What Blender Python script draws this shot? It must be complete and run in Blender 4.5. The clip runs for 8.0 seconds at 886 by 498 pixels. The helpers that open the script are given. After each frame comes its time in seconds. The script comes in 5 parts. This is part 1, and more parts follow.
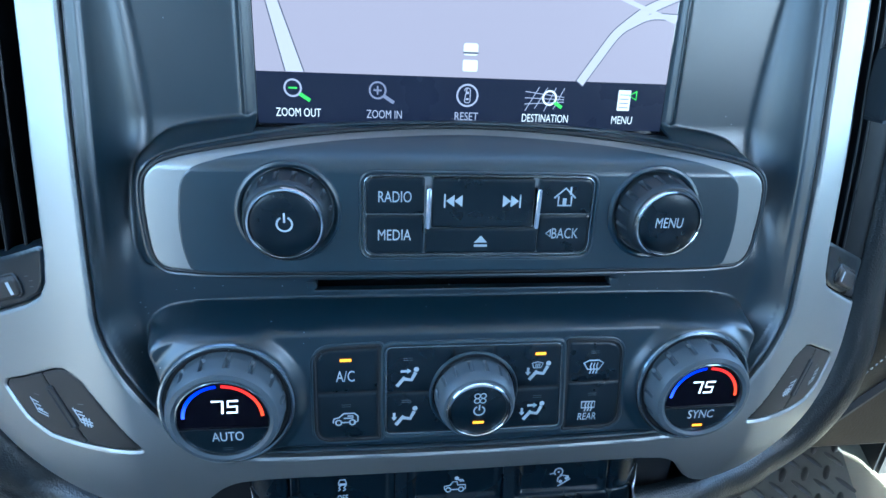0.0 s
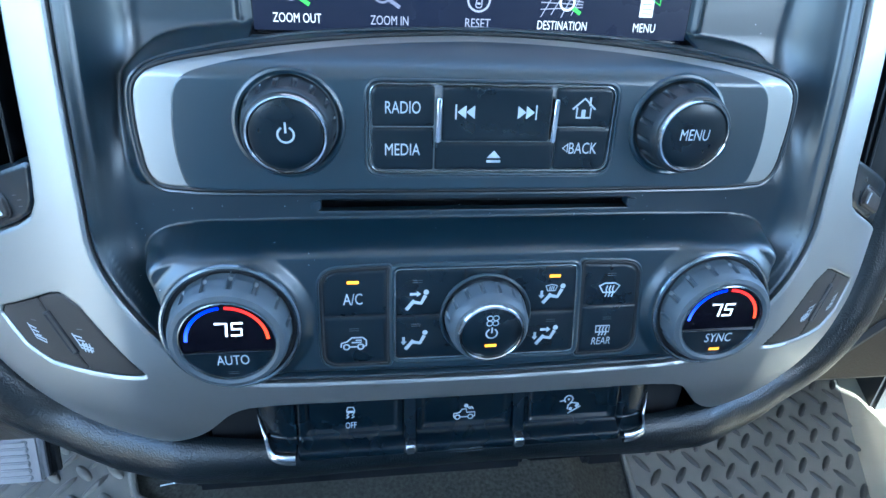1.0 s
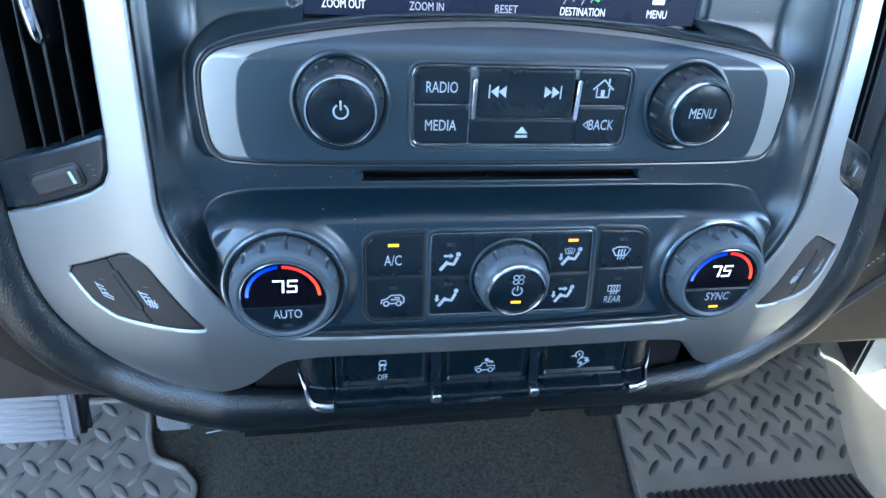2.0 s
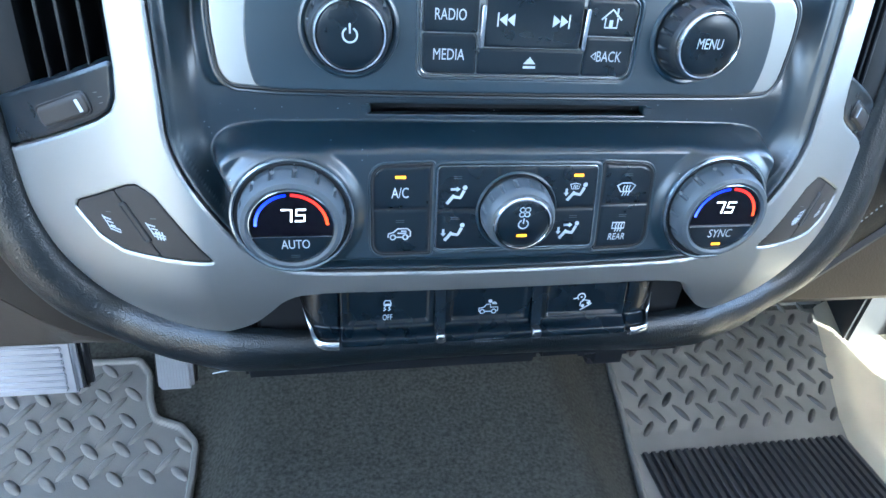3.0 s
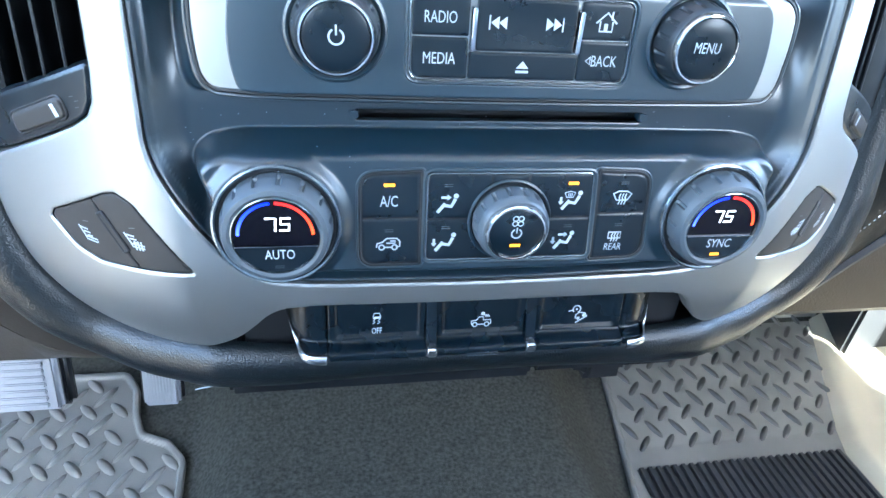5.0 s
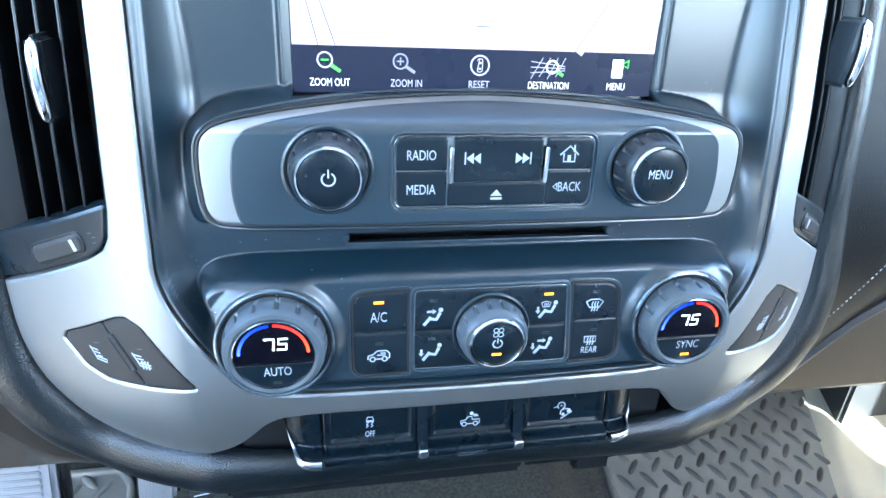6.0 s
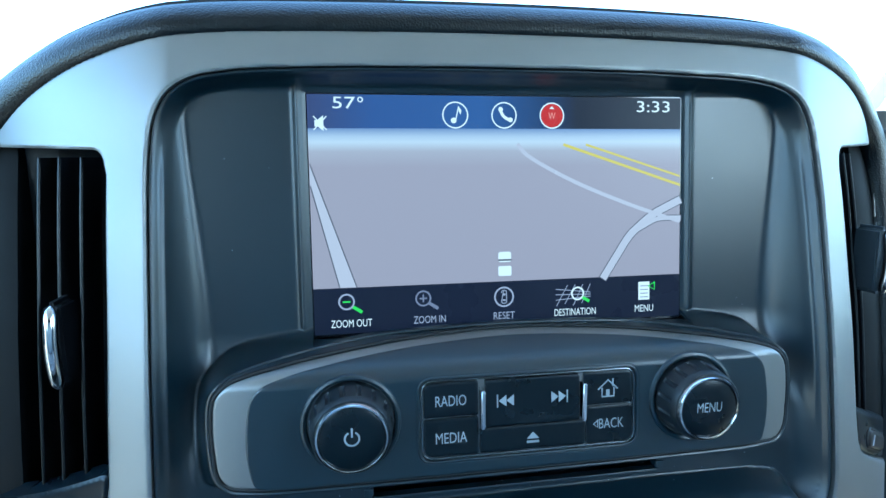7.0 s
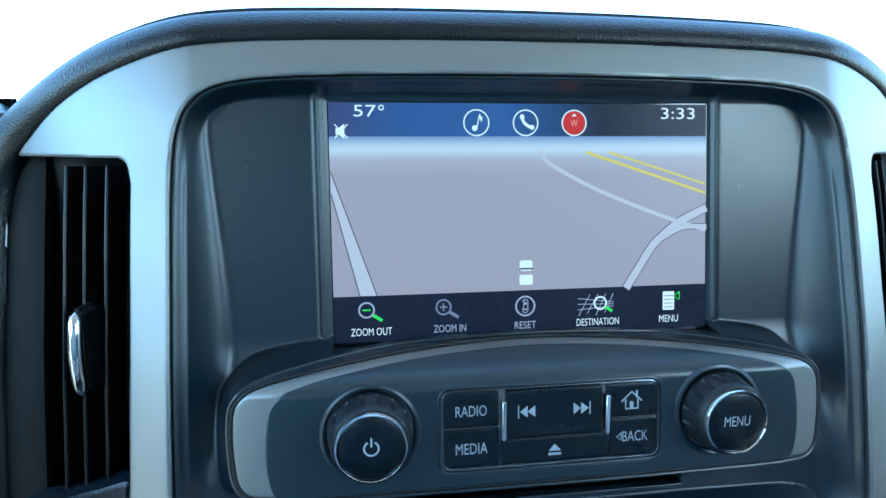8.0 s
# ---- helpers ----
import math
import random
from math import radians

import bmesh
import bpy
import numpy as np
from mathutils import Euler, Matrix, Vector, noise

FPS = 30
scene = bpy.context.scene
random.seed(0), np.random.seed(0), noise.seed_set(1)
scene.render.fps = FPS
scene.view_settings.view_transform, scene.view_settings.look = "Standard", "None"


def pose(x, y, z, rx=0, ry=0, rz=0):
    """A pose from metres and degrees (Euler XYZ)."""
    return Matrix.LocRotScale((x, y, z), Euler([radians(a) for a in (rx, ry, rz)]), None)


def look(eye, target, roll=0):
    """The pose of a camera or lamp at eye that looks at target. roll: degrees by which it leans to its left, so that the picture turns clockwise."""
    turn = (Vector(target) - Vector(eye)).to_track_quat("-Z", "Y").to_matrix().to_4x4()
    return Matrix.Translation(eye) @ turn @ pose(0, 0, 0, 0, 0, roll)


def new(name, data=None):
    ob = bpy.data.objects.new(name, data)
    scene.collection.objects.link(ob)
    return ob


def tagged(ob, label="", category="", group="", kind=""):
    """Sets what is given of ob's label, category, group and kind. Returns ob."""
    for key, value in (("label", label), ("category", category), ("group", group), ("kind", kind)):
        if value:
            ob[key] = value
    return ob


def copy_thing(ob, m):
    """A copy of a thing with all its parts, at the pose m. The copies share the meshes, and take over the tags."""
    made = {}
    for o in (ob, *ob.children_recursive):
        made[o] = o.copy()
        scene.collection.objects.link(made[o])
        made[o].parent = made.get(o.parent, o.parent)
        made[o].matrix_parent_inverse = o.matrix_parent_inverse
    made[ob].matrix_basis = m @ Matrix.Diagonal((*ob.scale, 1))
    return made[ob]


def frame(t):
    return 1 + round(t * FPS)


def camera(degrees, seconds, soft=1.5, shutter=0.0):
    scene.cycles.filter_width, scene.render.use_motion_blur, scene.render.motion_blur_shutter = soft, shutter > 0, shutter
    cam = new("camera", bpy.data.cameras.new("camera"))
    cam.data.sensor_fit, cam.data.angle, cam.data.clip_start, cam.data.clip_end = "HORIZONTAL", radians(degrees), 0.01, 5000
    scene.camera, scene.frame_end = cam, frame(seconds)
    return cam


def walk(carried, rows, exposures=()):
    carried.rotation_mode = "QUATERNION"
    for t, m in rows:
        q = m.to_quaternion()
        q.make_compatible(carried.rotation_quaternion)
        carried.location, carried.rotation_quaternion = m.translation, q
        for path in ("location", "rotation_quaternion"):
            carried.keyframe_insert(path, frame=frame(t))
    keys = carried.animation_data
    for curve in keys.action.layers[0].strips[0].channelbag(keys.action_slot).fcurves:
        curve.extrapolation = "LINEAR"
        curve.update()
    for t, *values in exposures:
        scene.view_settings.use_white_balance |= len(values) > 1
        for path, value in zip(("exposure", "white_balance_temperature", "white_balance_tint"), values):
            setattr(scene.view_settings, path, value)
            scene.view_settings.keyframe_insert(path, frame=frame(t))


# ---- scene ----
cam = camera(73.3, 8.0)
PATH = [
    (0, (-0.047, -0.249, 0.852), (0.23, 1.566, 0.058), 3.1),
    (0.5, (-0.049, -0.243, 0.839), (0.231, 1.532, -0.04), 3.1),
    (1, (-0.05, -0.243, 0.836), (0.227, 1.496, -0.113), 3.0),
    (2.3, (-0.074, -0.274, 0.846), (0.234, 1.404, -0.196), 3.9),
    (2.5, (-0.073, -0.277, 0.834), (0.235, 1.392, -0.225), 4.0),
    (3, (-0.077, -0.277, 0.828), (0.241, 1.375, -0.253), 4.3),
    (3.5, (-0.077, -0.278, 0.826), (0.247, 1.371, -0.259), 4.5),
    (4, (-0.079, -0.272, 0.822), (0.247, 1.392, -0.239), 4.3),
    (5.5, (-0.072, -0.27, 0.822), (0.273, 1.414, -0.2), 4.5),
    (5.7, (-0.071, -0.272, 0.833), (0.284, 1.430, -0.152), 3.9),
    (5.8, (-0.069, -0.276, 0.841), (0.286, 1.448, -0.106), 3.6),
    (5.9, (-0.070, -0.278, 0.846), (0.286, 1.473, -0.051), 3.3),
    (6, (-0.072, -0.280, 0.851), (0.285, 1.499, 0.010), 2.9),
    (6.1, (-0.072, -0.283, 0.856), (0.268, 1.537, 0.102), 2.2),
    (6.2, (-0.071, -0.287, 0.861), (0.243, 1.569, 0.185), 1.4),
    (6.3, (-0.077, -0.284, 0.865), (0.264, 1.590, 0.253), 1.3),
    (6.5, (-0.08, -0.275, 0.871), (0.277, 1.633, 0.389), 0.8),
    (7, (-0.076, -0.256, 0.877), (0.266, 1.69, 0.567), -0.3),
    (7.5, (-0.075, -0.254, 0.877), (0.251, 1.7, 0.601), -0.3),
    (8, (-0.076, -0.254, 0.877), (0.201, 1.706, 0.593), -0.4),
]
BASE = 2.9             # stops above which the picture brightens and darkens
EXPOSURES = [(t, BASE + e, k, g) for t, e, k, g in ((0.0, 1.05, 4950, -4), (1.0, 1.48, 5050, -2), (2.3, 1.55, 5380, 2), (2.5, 1.7, 5530, 2), (3.0, 1.95, 5650, 2), (3.5, 2.22, 5700, 2), (4.2, 2.27, 5750, 2),
                                                   (5.5, 2.25, 5720, 3), (5.9, 2.25, 5550, 2), (6.1, 2.15, 5500, 1), (6.25, 1.25, 5100, 0), (6.5, 0.78, 4930, -1), (7.0, 0.50, 4980, -11), (8.0, 0.44, 4980, -12))]
walk(cam, [(t, look(eye, target, roll)) for t, eye, target, roll in PATH], EXPOSURES)

# ---- world and sun ----
world = bpy.data.worlds.new("world")
scene.world = world
world.use_nodes = True
wn = world.node_tree
sky = wn.nodes.new("ShaderNodeTexSky")
sky.sky_type, sky.sun_disc = "NISHITA", False
SUN_EL, SUN_AZ = radians(45), radians(169)      # azimuth clockwise from straight ahead
sky.dust_density, sky.air_density = 2.5, 1.0
sky.sun_elevation, sky.sun_rotation = SUN_EL, SUN_AZ
wn.nodes["Background"].inputs["Strength"].default_value = 0.15
wn.links.new(sky.outputs[0], wn.nodes["Background"].inputs["Color"])
sun_data = bpy.data.lights.new("sun", "SUN")
sun_data.energy, sun_data.angle, sun_data.color = 3.2, radians(0.5), (1, 0.95, 0.86)
sun = new("sun", sun_data)
sun_dir = Vector((math.sin(SUN_AZ) * math.cos(SUN_EL), math.cos(SUN_AZ) * math.cos(SUN_EL), math.sin(SUN_EL)))
sun.matrix_world = look(tuple(sun_dir * 20), (0, 0, 0))


# ---- materials ----
GLOW = 2 ** (-0.40 - BASE)      # lamps and screens are dim beside the daylight


def mat(name, base, rough=0.5, metal=0.0, grain=0.0, gscale=900, wear=0.06, wscale=25, spec=0.5, coat=0.0, emit=None, power=0.0, voronoi=False, rvar=0.05):
    m = bpy.data.materials.new(name)
    m.use_nodes = True
    nt = m.node_tree
    b = nt.nodes["Principled BSDF"]
    b.inputs["Roughness"].default_value, b.inputs["Metallic"].default_value = rough, metal
    b.inputs["Specular IOR Level"].default_value, b.inputs["Coat Weight"].default_value = spec, coat
    tc = nt.nodes.new("ShaderNodeTexCoord")
    n1 = nt.nodes.new("ShaderNodeTexNoise")
    n1.inputs["Scale"].default_value, n1.inputs["Detail"].default_value = wscale, 6
    nt.links.new(tc.outputs["Object"], n1.inputs["Vector"])
    ramp = nt.nodes.new("ShaderNodeMapRange")
    ramp.inputs["From Min"].default_value, ramp.inputs["From Max"].default_value = 0.3, 0.7
    ramp.inputs["To Min"].default_value, ramp.inputs["To Max"].default_value = 1 - wear, 1 + wear
    nt.links.new(n1.outputs["Fac"], ramp.inputs["Value"])
    mul = nt.nodes.new("ShaderNodeVectorMath")
    mul.operation = "SCALE"
    mul.inputs[0].default_value = base
    nt.links.new(ramp.outputs[0], mul.inputs["Scale"])
    nt.links.new(mul.outputs[0], b.inputs["Base Color"])
    rr = nt.nodes.new("ShaderNodeMapRange")
    rr.inputs["From Min"].default_value, rr.inputs["From Max"].default_value = 0.3, 0.7
    rr.inputs["To Min"].default_value, rr.inputs["To Max"].default_value = max(rough - rvar, 0.02), min(rough + rvar, 1)
    nt.links.new(n1.outputs["Fac"], rr.inputs["Value"])
    nt.links.new(rr.outputs[0], b.inputs["Roughness"])
    if grain:
        if voronoi:
            n2 = nt.nodes.new("ShaderNodeTexVoronoi")
            n2.feature = "SMOOTH_F1"
            n2.inputs["Scale"].default_value = gscale
            out = n2.outputs["Distance"]
        else:
            n2 = nt.nodes.new("ShaderNodeTexNoise")
            n2.inputs["Scale"].default_value, n2.inputs["Detail"].default_value = gscale, 3
            out = n2.outputs["Fac"]
        nt.links.new(tc.outputs["Object"], n2.inputs["Vector"])
        bump = nt.nodes.new("ShaderNodeBump")
        bump.inputs["Strength"].default_value, bump.inputs["Distance"].default_value = grain, 0.0006
        nt.links.new(out, bump.inputs["Height"])
        nt.links.new(bump.outputs[0], b.inputs["Normal"])
    if emit:
        b.inputs["Emission Color"].default_value, b.inputs["Emission Strength"].default_value = (*emit, 1), power * GLOW
    return m


SILVER = mat("satin silver paint", (0.315, 0.325, 0.325), 0.45, 0.88, 0.04, 2500, 0.02, 12, rvar=0.02)
FASCIA = mat("soft black plastic", (0.0035, 0.0140, 0.0235), 0.34, 0, 0.05, 1800, 0.04, 30, 0.90, rvar=0.015)
FACE = mat("radio face plastic", (0.005, 0.019, 0.031), 0.34, 0, 0.04, 2200, 0.04, 30, 0.95, rvar=0.015)
BUTTON = mat("button plastic", (0.003, 0.008, 0.013), 0.30, 0, 0.04, 2200, 0.05, 60, 0.42)
KNOBDARK = mat("black knob rubber", (0.012, 0.016, 0.020), 0.38, 0, 0.08, 1500, 0.08, 40)
RUBBER = mat("knob rubber", (0.060, 0.074, 0.088), 0.42, 0, 0.08, 1500, 0.08, 40)
CHROME = mat("bright chrome", (0.80, 0.82, 0.85), 0.10, 1.0, 0, 0, 0.02)
SATIN = mat("satin chrome", (0.55, 0.58, 0.62), 0.22, 1.0, 0, 0, 0.03)
SMOKE = mat("smoked chrome line", (0.20, 0.23, 0.26), 0.22, 0.9, 0, 0, 0.03)
DARK = mat("dark gap plastic", (0.006, 0.007, 0.009), 0.55, 0, 0, 0, 0.05)
GLOSS = mat("gloss black", (0.008, 0.009, 0.013), 0.08, 0, 0, 0, 0.03, coat=0.3)
PIANO = mat("dark switch trim", (0.002, 0.006, 0.010), 0.27, 0, 0, 0, 0.05, 40, 0.32)
LEATHER = mat("grained dash skin", (0.0025, 0.005, 0.007), 0.33, 0, 0.42, 1150, 0.12, 18, 0.48, voronoi=True, rvar=0.02)
# base raised above the dash skin: tan light painted into the colour
KNEE = mat("grained knee panel with tan light", (0.060, 0.050, 0.040), 0.32, 0, 0.25, 1200, 0.12, 18, 0.5, voronoi=True)
LOWER = mat("brown glovebox plastic", (0.052, 0.039, 0.024), 0.50, 0, 0.4, 700, 0.10, 14, 0.3, voronoi=True)
VENTBLACK = mat("vent surround plastic", (0.004, 0.005, 0.006), 0.60, 0, 0.05, 1500, 0.08, 40, 0.15)
VANE = mat("vent plastic", (0.006, 0.007, 0.009), 0.36, 0, 0.05, 1500, 0.08, 40, 0.4)
PRINT = mat("white print", (0.40, 0.45, 0.50), 0.5, 0, 0, 0, 0.03)
PRINTDIM = mat("grey print", (0.09, 0.10, 0.11), 0.5, 0, 0, 0, 0.03)
SEATBTN = mat("switch plastic", (0.036, 0.033, 0.031), 0.46, 0, 0.06, 2000, 0.08, 60, 0.18)
CARPET = mat("charcoal carpet", (0.046, 0.048, 0.043), 0.95, 0, 1.0, 800, 0.42, 240, 0.1)
MATGREY = mat("grey rubber mat", (0.160, 0.160, 0.150), 0.42, 0, 0.20, 700, 0.14, 14, 0.5)
MATDARK = mat("dark rubber ribs", (0.022, 0.024, 0.027), 0.55, 0, 0.1, 700, 0.12, 14)
# mat rubber darkened: the dark footwell's reflection is put into the colour
MATLUG = mat("lug rubber with dark reflection", (0.055, 0.057, 0.055), 0.36, 0, 0.15, 700, 0.12, 14)
DOORGREY = mat("grey door plastic", (0.085, 0.090, 0.095), 0.55, 0, 0.4, 400, 0.10, 12, voronoi=True)
PEDAL = mat("brushed pedal", (0.28, 0.295, 0.33), 0.42, 0.5, 0.1, 900, 0.06, 30)
AMBER = mat("amber lamp", (0.5, 0.2, 0.0), 0.5, emit=(1.0, 0.30, 0.012), power=1.9)
DIGIT = mat("white digit lamp", (0.6, 0.6, 0.65), 0.4, emit=(0.92, 0.95, 1.0), power=1.4)
LCD = mat("dark lcd glass", (0.004, 0.004, 0.007), 0.12, 0, 0, 0, 0.02, spec=0.2)
HEADLINER = mat("pale grey headliner cloth", (0.80, 0.81, 0.82), 0.9, 0, 0.2, 600, 0.05, 20)
SEATCLOTH = mat("grey seat leather", (0.34, 0.34, 0.34), 0.5, 0, 0.3, 500, 0.10, 12)
CLOTH = mat("tan door plastic", (0.60, 0.53, 0.44), 0.55, 0, 0.4, 400, 0.10, 12, voronoi=True)
TRIM = mat("beige sill plastic", (0.42, 0.38, 0.29), 0.5, 0, 0.2, 500, 0.06, 15)
DASH = mat("dark dash plastic", (0.018, 0.020, 0.022), 0.55, 0, 0.3, 500, 0.1, 15)
DARKPANE = mat("opaque dark pane", (0.010, 0.012, 0.013), 0.04, 0, 0, 0, 0.02, 5, 0.5, rvar=0.01)
ASPHALT = mat("grey concrete ground", (0.20, 0.18, 0.15), 0.9, 0, 0.3, 8, 0.15, 0.6)
POLE = mat("pale painted steel", (0.75, 0.74, 0.70), 0.5, 0, 0, 0, 0.04)


# ---- mesh helpers ----
def empty(name, label, category, group="", at=(0, 0, 0), kind=""):
    ob = new(name)
    ob.location = at
    return tagged(ob, label, category, group, kind)


def link(name, me, material, parent=None, label=""):
    me.materials.append(material)
    ob = new(name, me)
    if parent:
        ob.parent = parent
        if not parent.parent:
            ob.matrix_parent_inverse = Matrix.Translation(-Vector(parent.location))
    return tagged(ob, label) if label else ob


def part(name, bm, material, parent=None, label="", smooth=True):
    me = bpy.data.meshes.new(name)
    bmesh.ops.recalc_face_normals(bm, faces=bm.faces)
    for f in bm.faces:
        f.smooth = smooth
    bm.to_mesh(me)
    bm.free()
    if smooth:
        me.set_sharp_from_angle(angle=radians(38))
    return link(name, me, material, parent, label)


def spline(pts, n=8, closed=True):
    p = np.array(pts, float)
    out = []
    m = len(p)
    for i in range(m if closed else m - 1):
        a, b = (p[(i - 1) % m], p[(i + 2) % m]) if closed else (p[max(i - 1, 0)], p[min(i + 2, m - 1)])
        c, d = p[i], p[(i + 1) % m]
        k0, k1, k2 = (max(np.linalg.norm(v), 1e-9) ** 0.5 for v in (c - a, d - c, b - d))
        m1 = ((c - a) / k0 - (d - a) / (k0 + k1) + (d - c) / k1) * k1 if k0 > 1e-4 else d - c
        m2 = ((d - c) / k1 - (b - c) / (k1 + k2) + (b - d) / k2) * k1 if k2 > 1e-4 else d - c
        for s in np.arange(n) / n:
            out.append((2 * s**3 - 3 * s**2 + 1) * c + (s**3 - 2 * s**2 + s) * m1 + (3 * s**2 - 2 * s**3) * d + (s**3 - s**2) * m2)
    if not closed:
        out.append(p[-1])
    return np.array(out)


def mm(pts):
    return [(x / 1000, z / 1000) for x, z in pts]


def mirrored(half):
    """A closed outline from its right half, given from the top down."""
    half = list(half)
    return half + [(-x, z) for x, z in reversed(half) if abs(x) > 1e-6]


def rounded(pts, r, n=6):
    """A polygon with rounded corners; r is one radius or one for each corner."""
    p = [np.array(q, float) for q in pts]
    m = len(p)
    rs = r if isinstance(r, (list, tuple)) else [r] * m
    out = []
    for i in range(m):
        a, c, b = p[i - 1], p[i], p[(i + 1) % m]
        u, v = (a - c) / np.linalg.norm(a - c), (b - c) / np.linalg.norm(b - c)
        ang = math.acos(max(-1, min(1, float(u @ v))))
        if rs[i] < 1e-6 or ang > 3.1:
            out.append(c)
            continue
        t = min(rs[i] / math.tan(ang / 2), 0.49 * np.linalg.norm(a - c), 0.49 * np.linalg.norm(b - c))
        for k in range(n + 1):
            s = k / n
            out.append((1 - s) ** 2 * (c + u * t) + 2 * s * (1 - s) * c + s * s * (c + v * t))
    return np.array(out)


def box2(x0, x1, z0, z1, r=0.001):
    return rounded([(x0, z1), (x1, z1), (x1, z0), (x0, z0)], r)


def circle2(x, z, r, n=48):
    a = np.arange(n) * 2 * np.pi / n
    return np.stack([x + r * np.cos(a), z + r * np.sin(a)], 1)


def sdf(poly, x, z):
    """Signed distance to a closed outline, negative inside."""
    x, z = np.asarray(x, float), np.asarray(z, float)
    shape = x.shape
    px, pz = x.ravel(), z.ravel()
    best, inside = np.full(px.shape, 1e9), np.zeros(px.shape, bool)
    a = np.asarray(poly, float)
    b = np.roll(a, -1, 0)
    for (ax, az), (bx, bz) in zip(a, b):
        ex, ez = bx - ax, bz - az
        l2 = ex * ex + ez * ez
        if l2 < 1e-16:
            continue
        k = np.clip(((px - ax) * ex + (pz - az) * ez) / l2, 0, 1)
        best = np.minimum(best, (px - ax - k * ex) ** 2 + (pz - az - k * ez) ** 2)
        if ez:
            cross = ((az > pz) != (bz > pz)) & (px < ex * (pz - az) / ez + ax)
            inside ^= cross
    d = np.sqrt(best)
    return np.where(inside, -d, d).reshape(shape)


def sheet(name, outline, height, material, parent=None, label="", res=0.001, edge=0.0006, depth=0.004, holes=()):
    """A moulded plate: the outline in x, z, its front at y = height(x, z), edges rounded over `edge`, sides `depth` deep, back closed."""
    outline = np.asarray(outline, float)
    lo, hi = outline.min(0) - res * 0.51, outline.max(0) + res * 0.51
    nx, nz = max(int((hi[0] - lo[0]) / res) + 1, 2), max(int((hi[1] - lo[1]) / res) + 1, 2)
    gx, gz = np.meshgrid(np.linspace(lo[0], hi[0], nx), np.linspace(lo[1], hi[1], nz))

    def dist(x, z):
        d = sdf(outline, x, z)
        for h in holes:
            d = np.maximum(d, -sdf(h, x, z))
        return d

    def front(x, z, d):
        y = height(x, z)
        if edge > 0:
            q = np.clip(1 + d / edge, 0, 1)
            y = y + edge * (1 - np.sqrt(np.clip(1 - q * q, 0, 1)))
        return y

    d = dist(gx, gz)
    ins = d < 0
    verts, faces, rim = [], [], []
    index = np.full(d.shape, -1)
    ii = np.argwhere(ins)
    index[ins] = np.arange(len(ii))
    xs, zs, ds = list(gx[ins]), list(gz[ins]), list(d[ins])
    full = ins[:-1, :-1] & ins[:-1, 1:] & ins[1:, 1:] & ins[1:, :-1]
    part_in = (ins[:-1, :-1] | ins[:-1, 1:] | ins[1:, 1:] | ins[1:, :-1]) & ~full
    for j, i in np.argwhere(full):
        faces.append((index[j, i], index[j, i + 1], index[j + 1, i + 1], index[j + 1, i]))
    cut = {}
    for j, i in np.argwhere(part_in):
        ring = [(j, i), (j, i + 1), (j + 1, i + 1), (j + 1, i)]
        poly, cuts = [], []
        for k in range(4):
            p, q = ring[k], ring[(k + 1) % 4]
            if ins[p]:
                poly.append(index[p])
            if ins[p] != ins[q]:
                key = (min(p, q), max(p, q))
                if key not in cut:
                    s = d[p] / (d[p] - d[q])
                    cut[key] = len(xs)
                    xs.append(gx[p] + s * (gx[q] - gx[p]))
                    zs.append(gz[p] + s * (gz[q] - gz[p]))
                    ds.append(0.0)
                poly.append(cut[key])
                cuts.append(cut[key])
        if len(poly) > 2:
            faces.append(tuple(poly))
        for k in range(len(poly)):
            a, b = poly[k], poly[(k + 1) % len(poly)]
            if a in cuts and b in cuts:
                rim.append((a, b))
    x, z, dd = np.array(xs), np.array(zs), np.array(ds)
    # draw the vertices next to the border onto an even line along it
    goal = -min(max(edge, 0.00015), 0.5 * res)
    near = (dd < -1e-9) & (dd > 0.5 * goal - 0.35 * res)
    if near.any():
        h = res * 0.1
        ax, az = x[near], z[near]
        g0, g1 = dist(ax + h, az) - dist(ax - h, az), dist(ax, az + h) - dist(ax, az - h)
        ln = np.maximum(np.hypot(g0, g1), 1e-9)
        x[near], z[near] = ax + g0 / ln * (goal - dd[near]), az + g1 / ln * (goal - dd[near])
        dd[near] = goal
    y = front(x, z, dd)
    e = res * 0.35

    def slope(ax, az):
        xa, za, xb, zb = x + ax, z + az, x - ax, z - az
        if edge > 0:
            near = dd > -edge * 1.5
            da, db = dd.copy(), dd.copy()
            if near.any():
                da[near], db[near] = dist(xa[near], za[near]), dist(xb[near], zb[near])
            da, db = np.minimum(da, -edge * 0.06), np.minimum(db, -edge * 0.06)
        else:
            da = db = dd
        return (front(xa, za, da) - front(xb, zb, db)) / (2 * e)

    sx, sz = slope(e, 0), slope(0, e)
    nrm = np.stack([sx, -np.ones_like(sx), sz], 1)
    nrm /= np.linalg.norm(nrm, axis=1)[:, None]
    n0 = len(x)
    verts = list(zip(x, y, z))
    normals = [tuple(v) for v in nrm]
    back = {}
    yb = float(y.max()) + depth
    side = {}
    for a, b in rim:
        t = Vector((x[b] - x[a], 0, z[b] - z[a]))
        if t.length < 1e-9:
            continue
        o = Vector((t.z, 0, -t.x)).normalized()
        for v in (a, b):
            side[v] = side.get(v, Vector()) + o
    for v, o in side.items():
        o = o.normalized() if o.length > 1e-9 else Vector((1, 0, 0))
        back[v] = (len(verts), len(verts) + 1)
        verts += [(x[v], y[v], z[v]), (x[v], min(y[v] + depth, yb), z[v])]
        normals += [tuple(o), tuple(o)]
    for a, b in rim:
        if a in back and b in back:
            faces.append((back[b][0], back[a][0], back[a][1], back[b][1]))
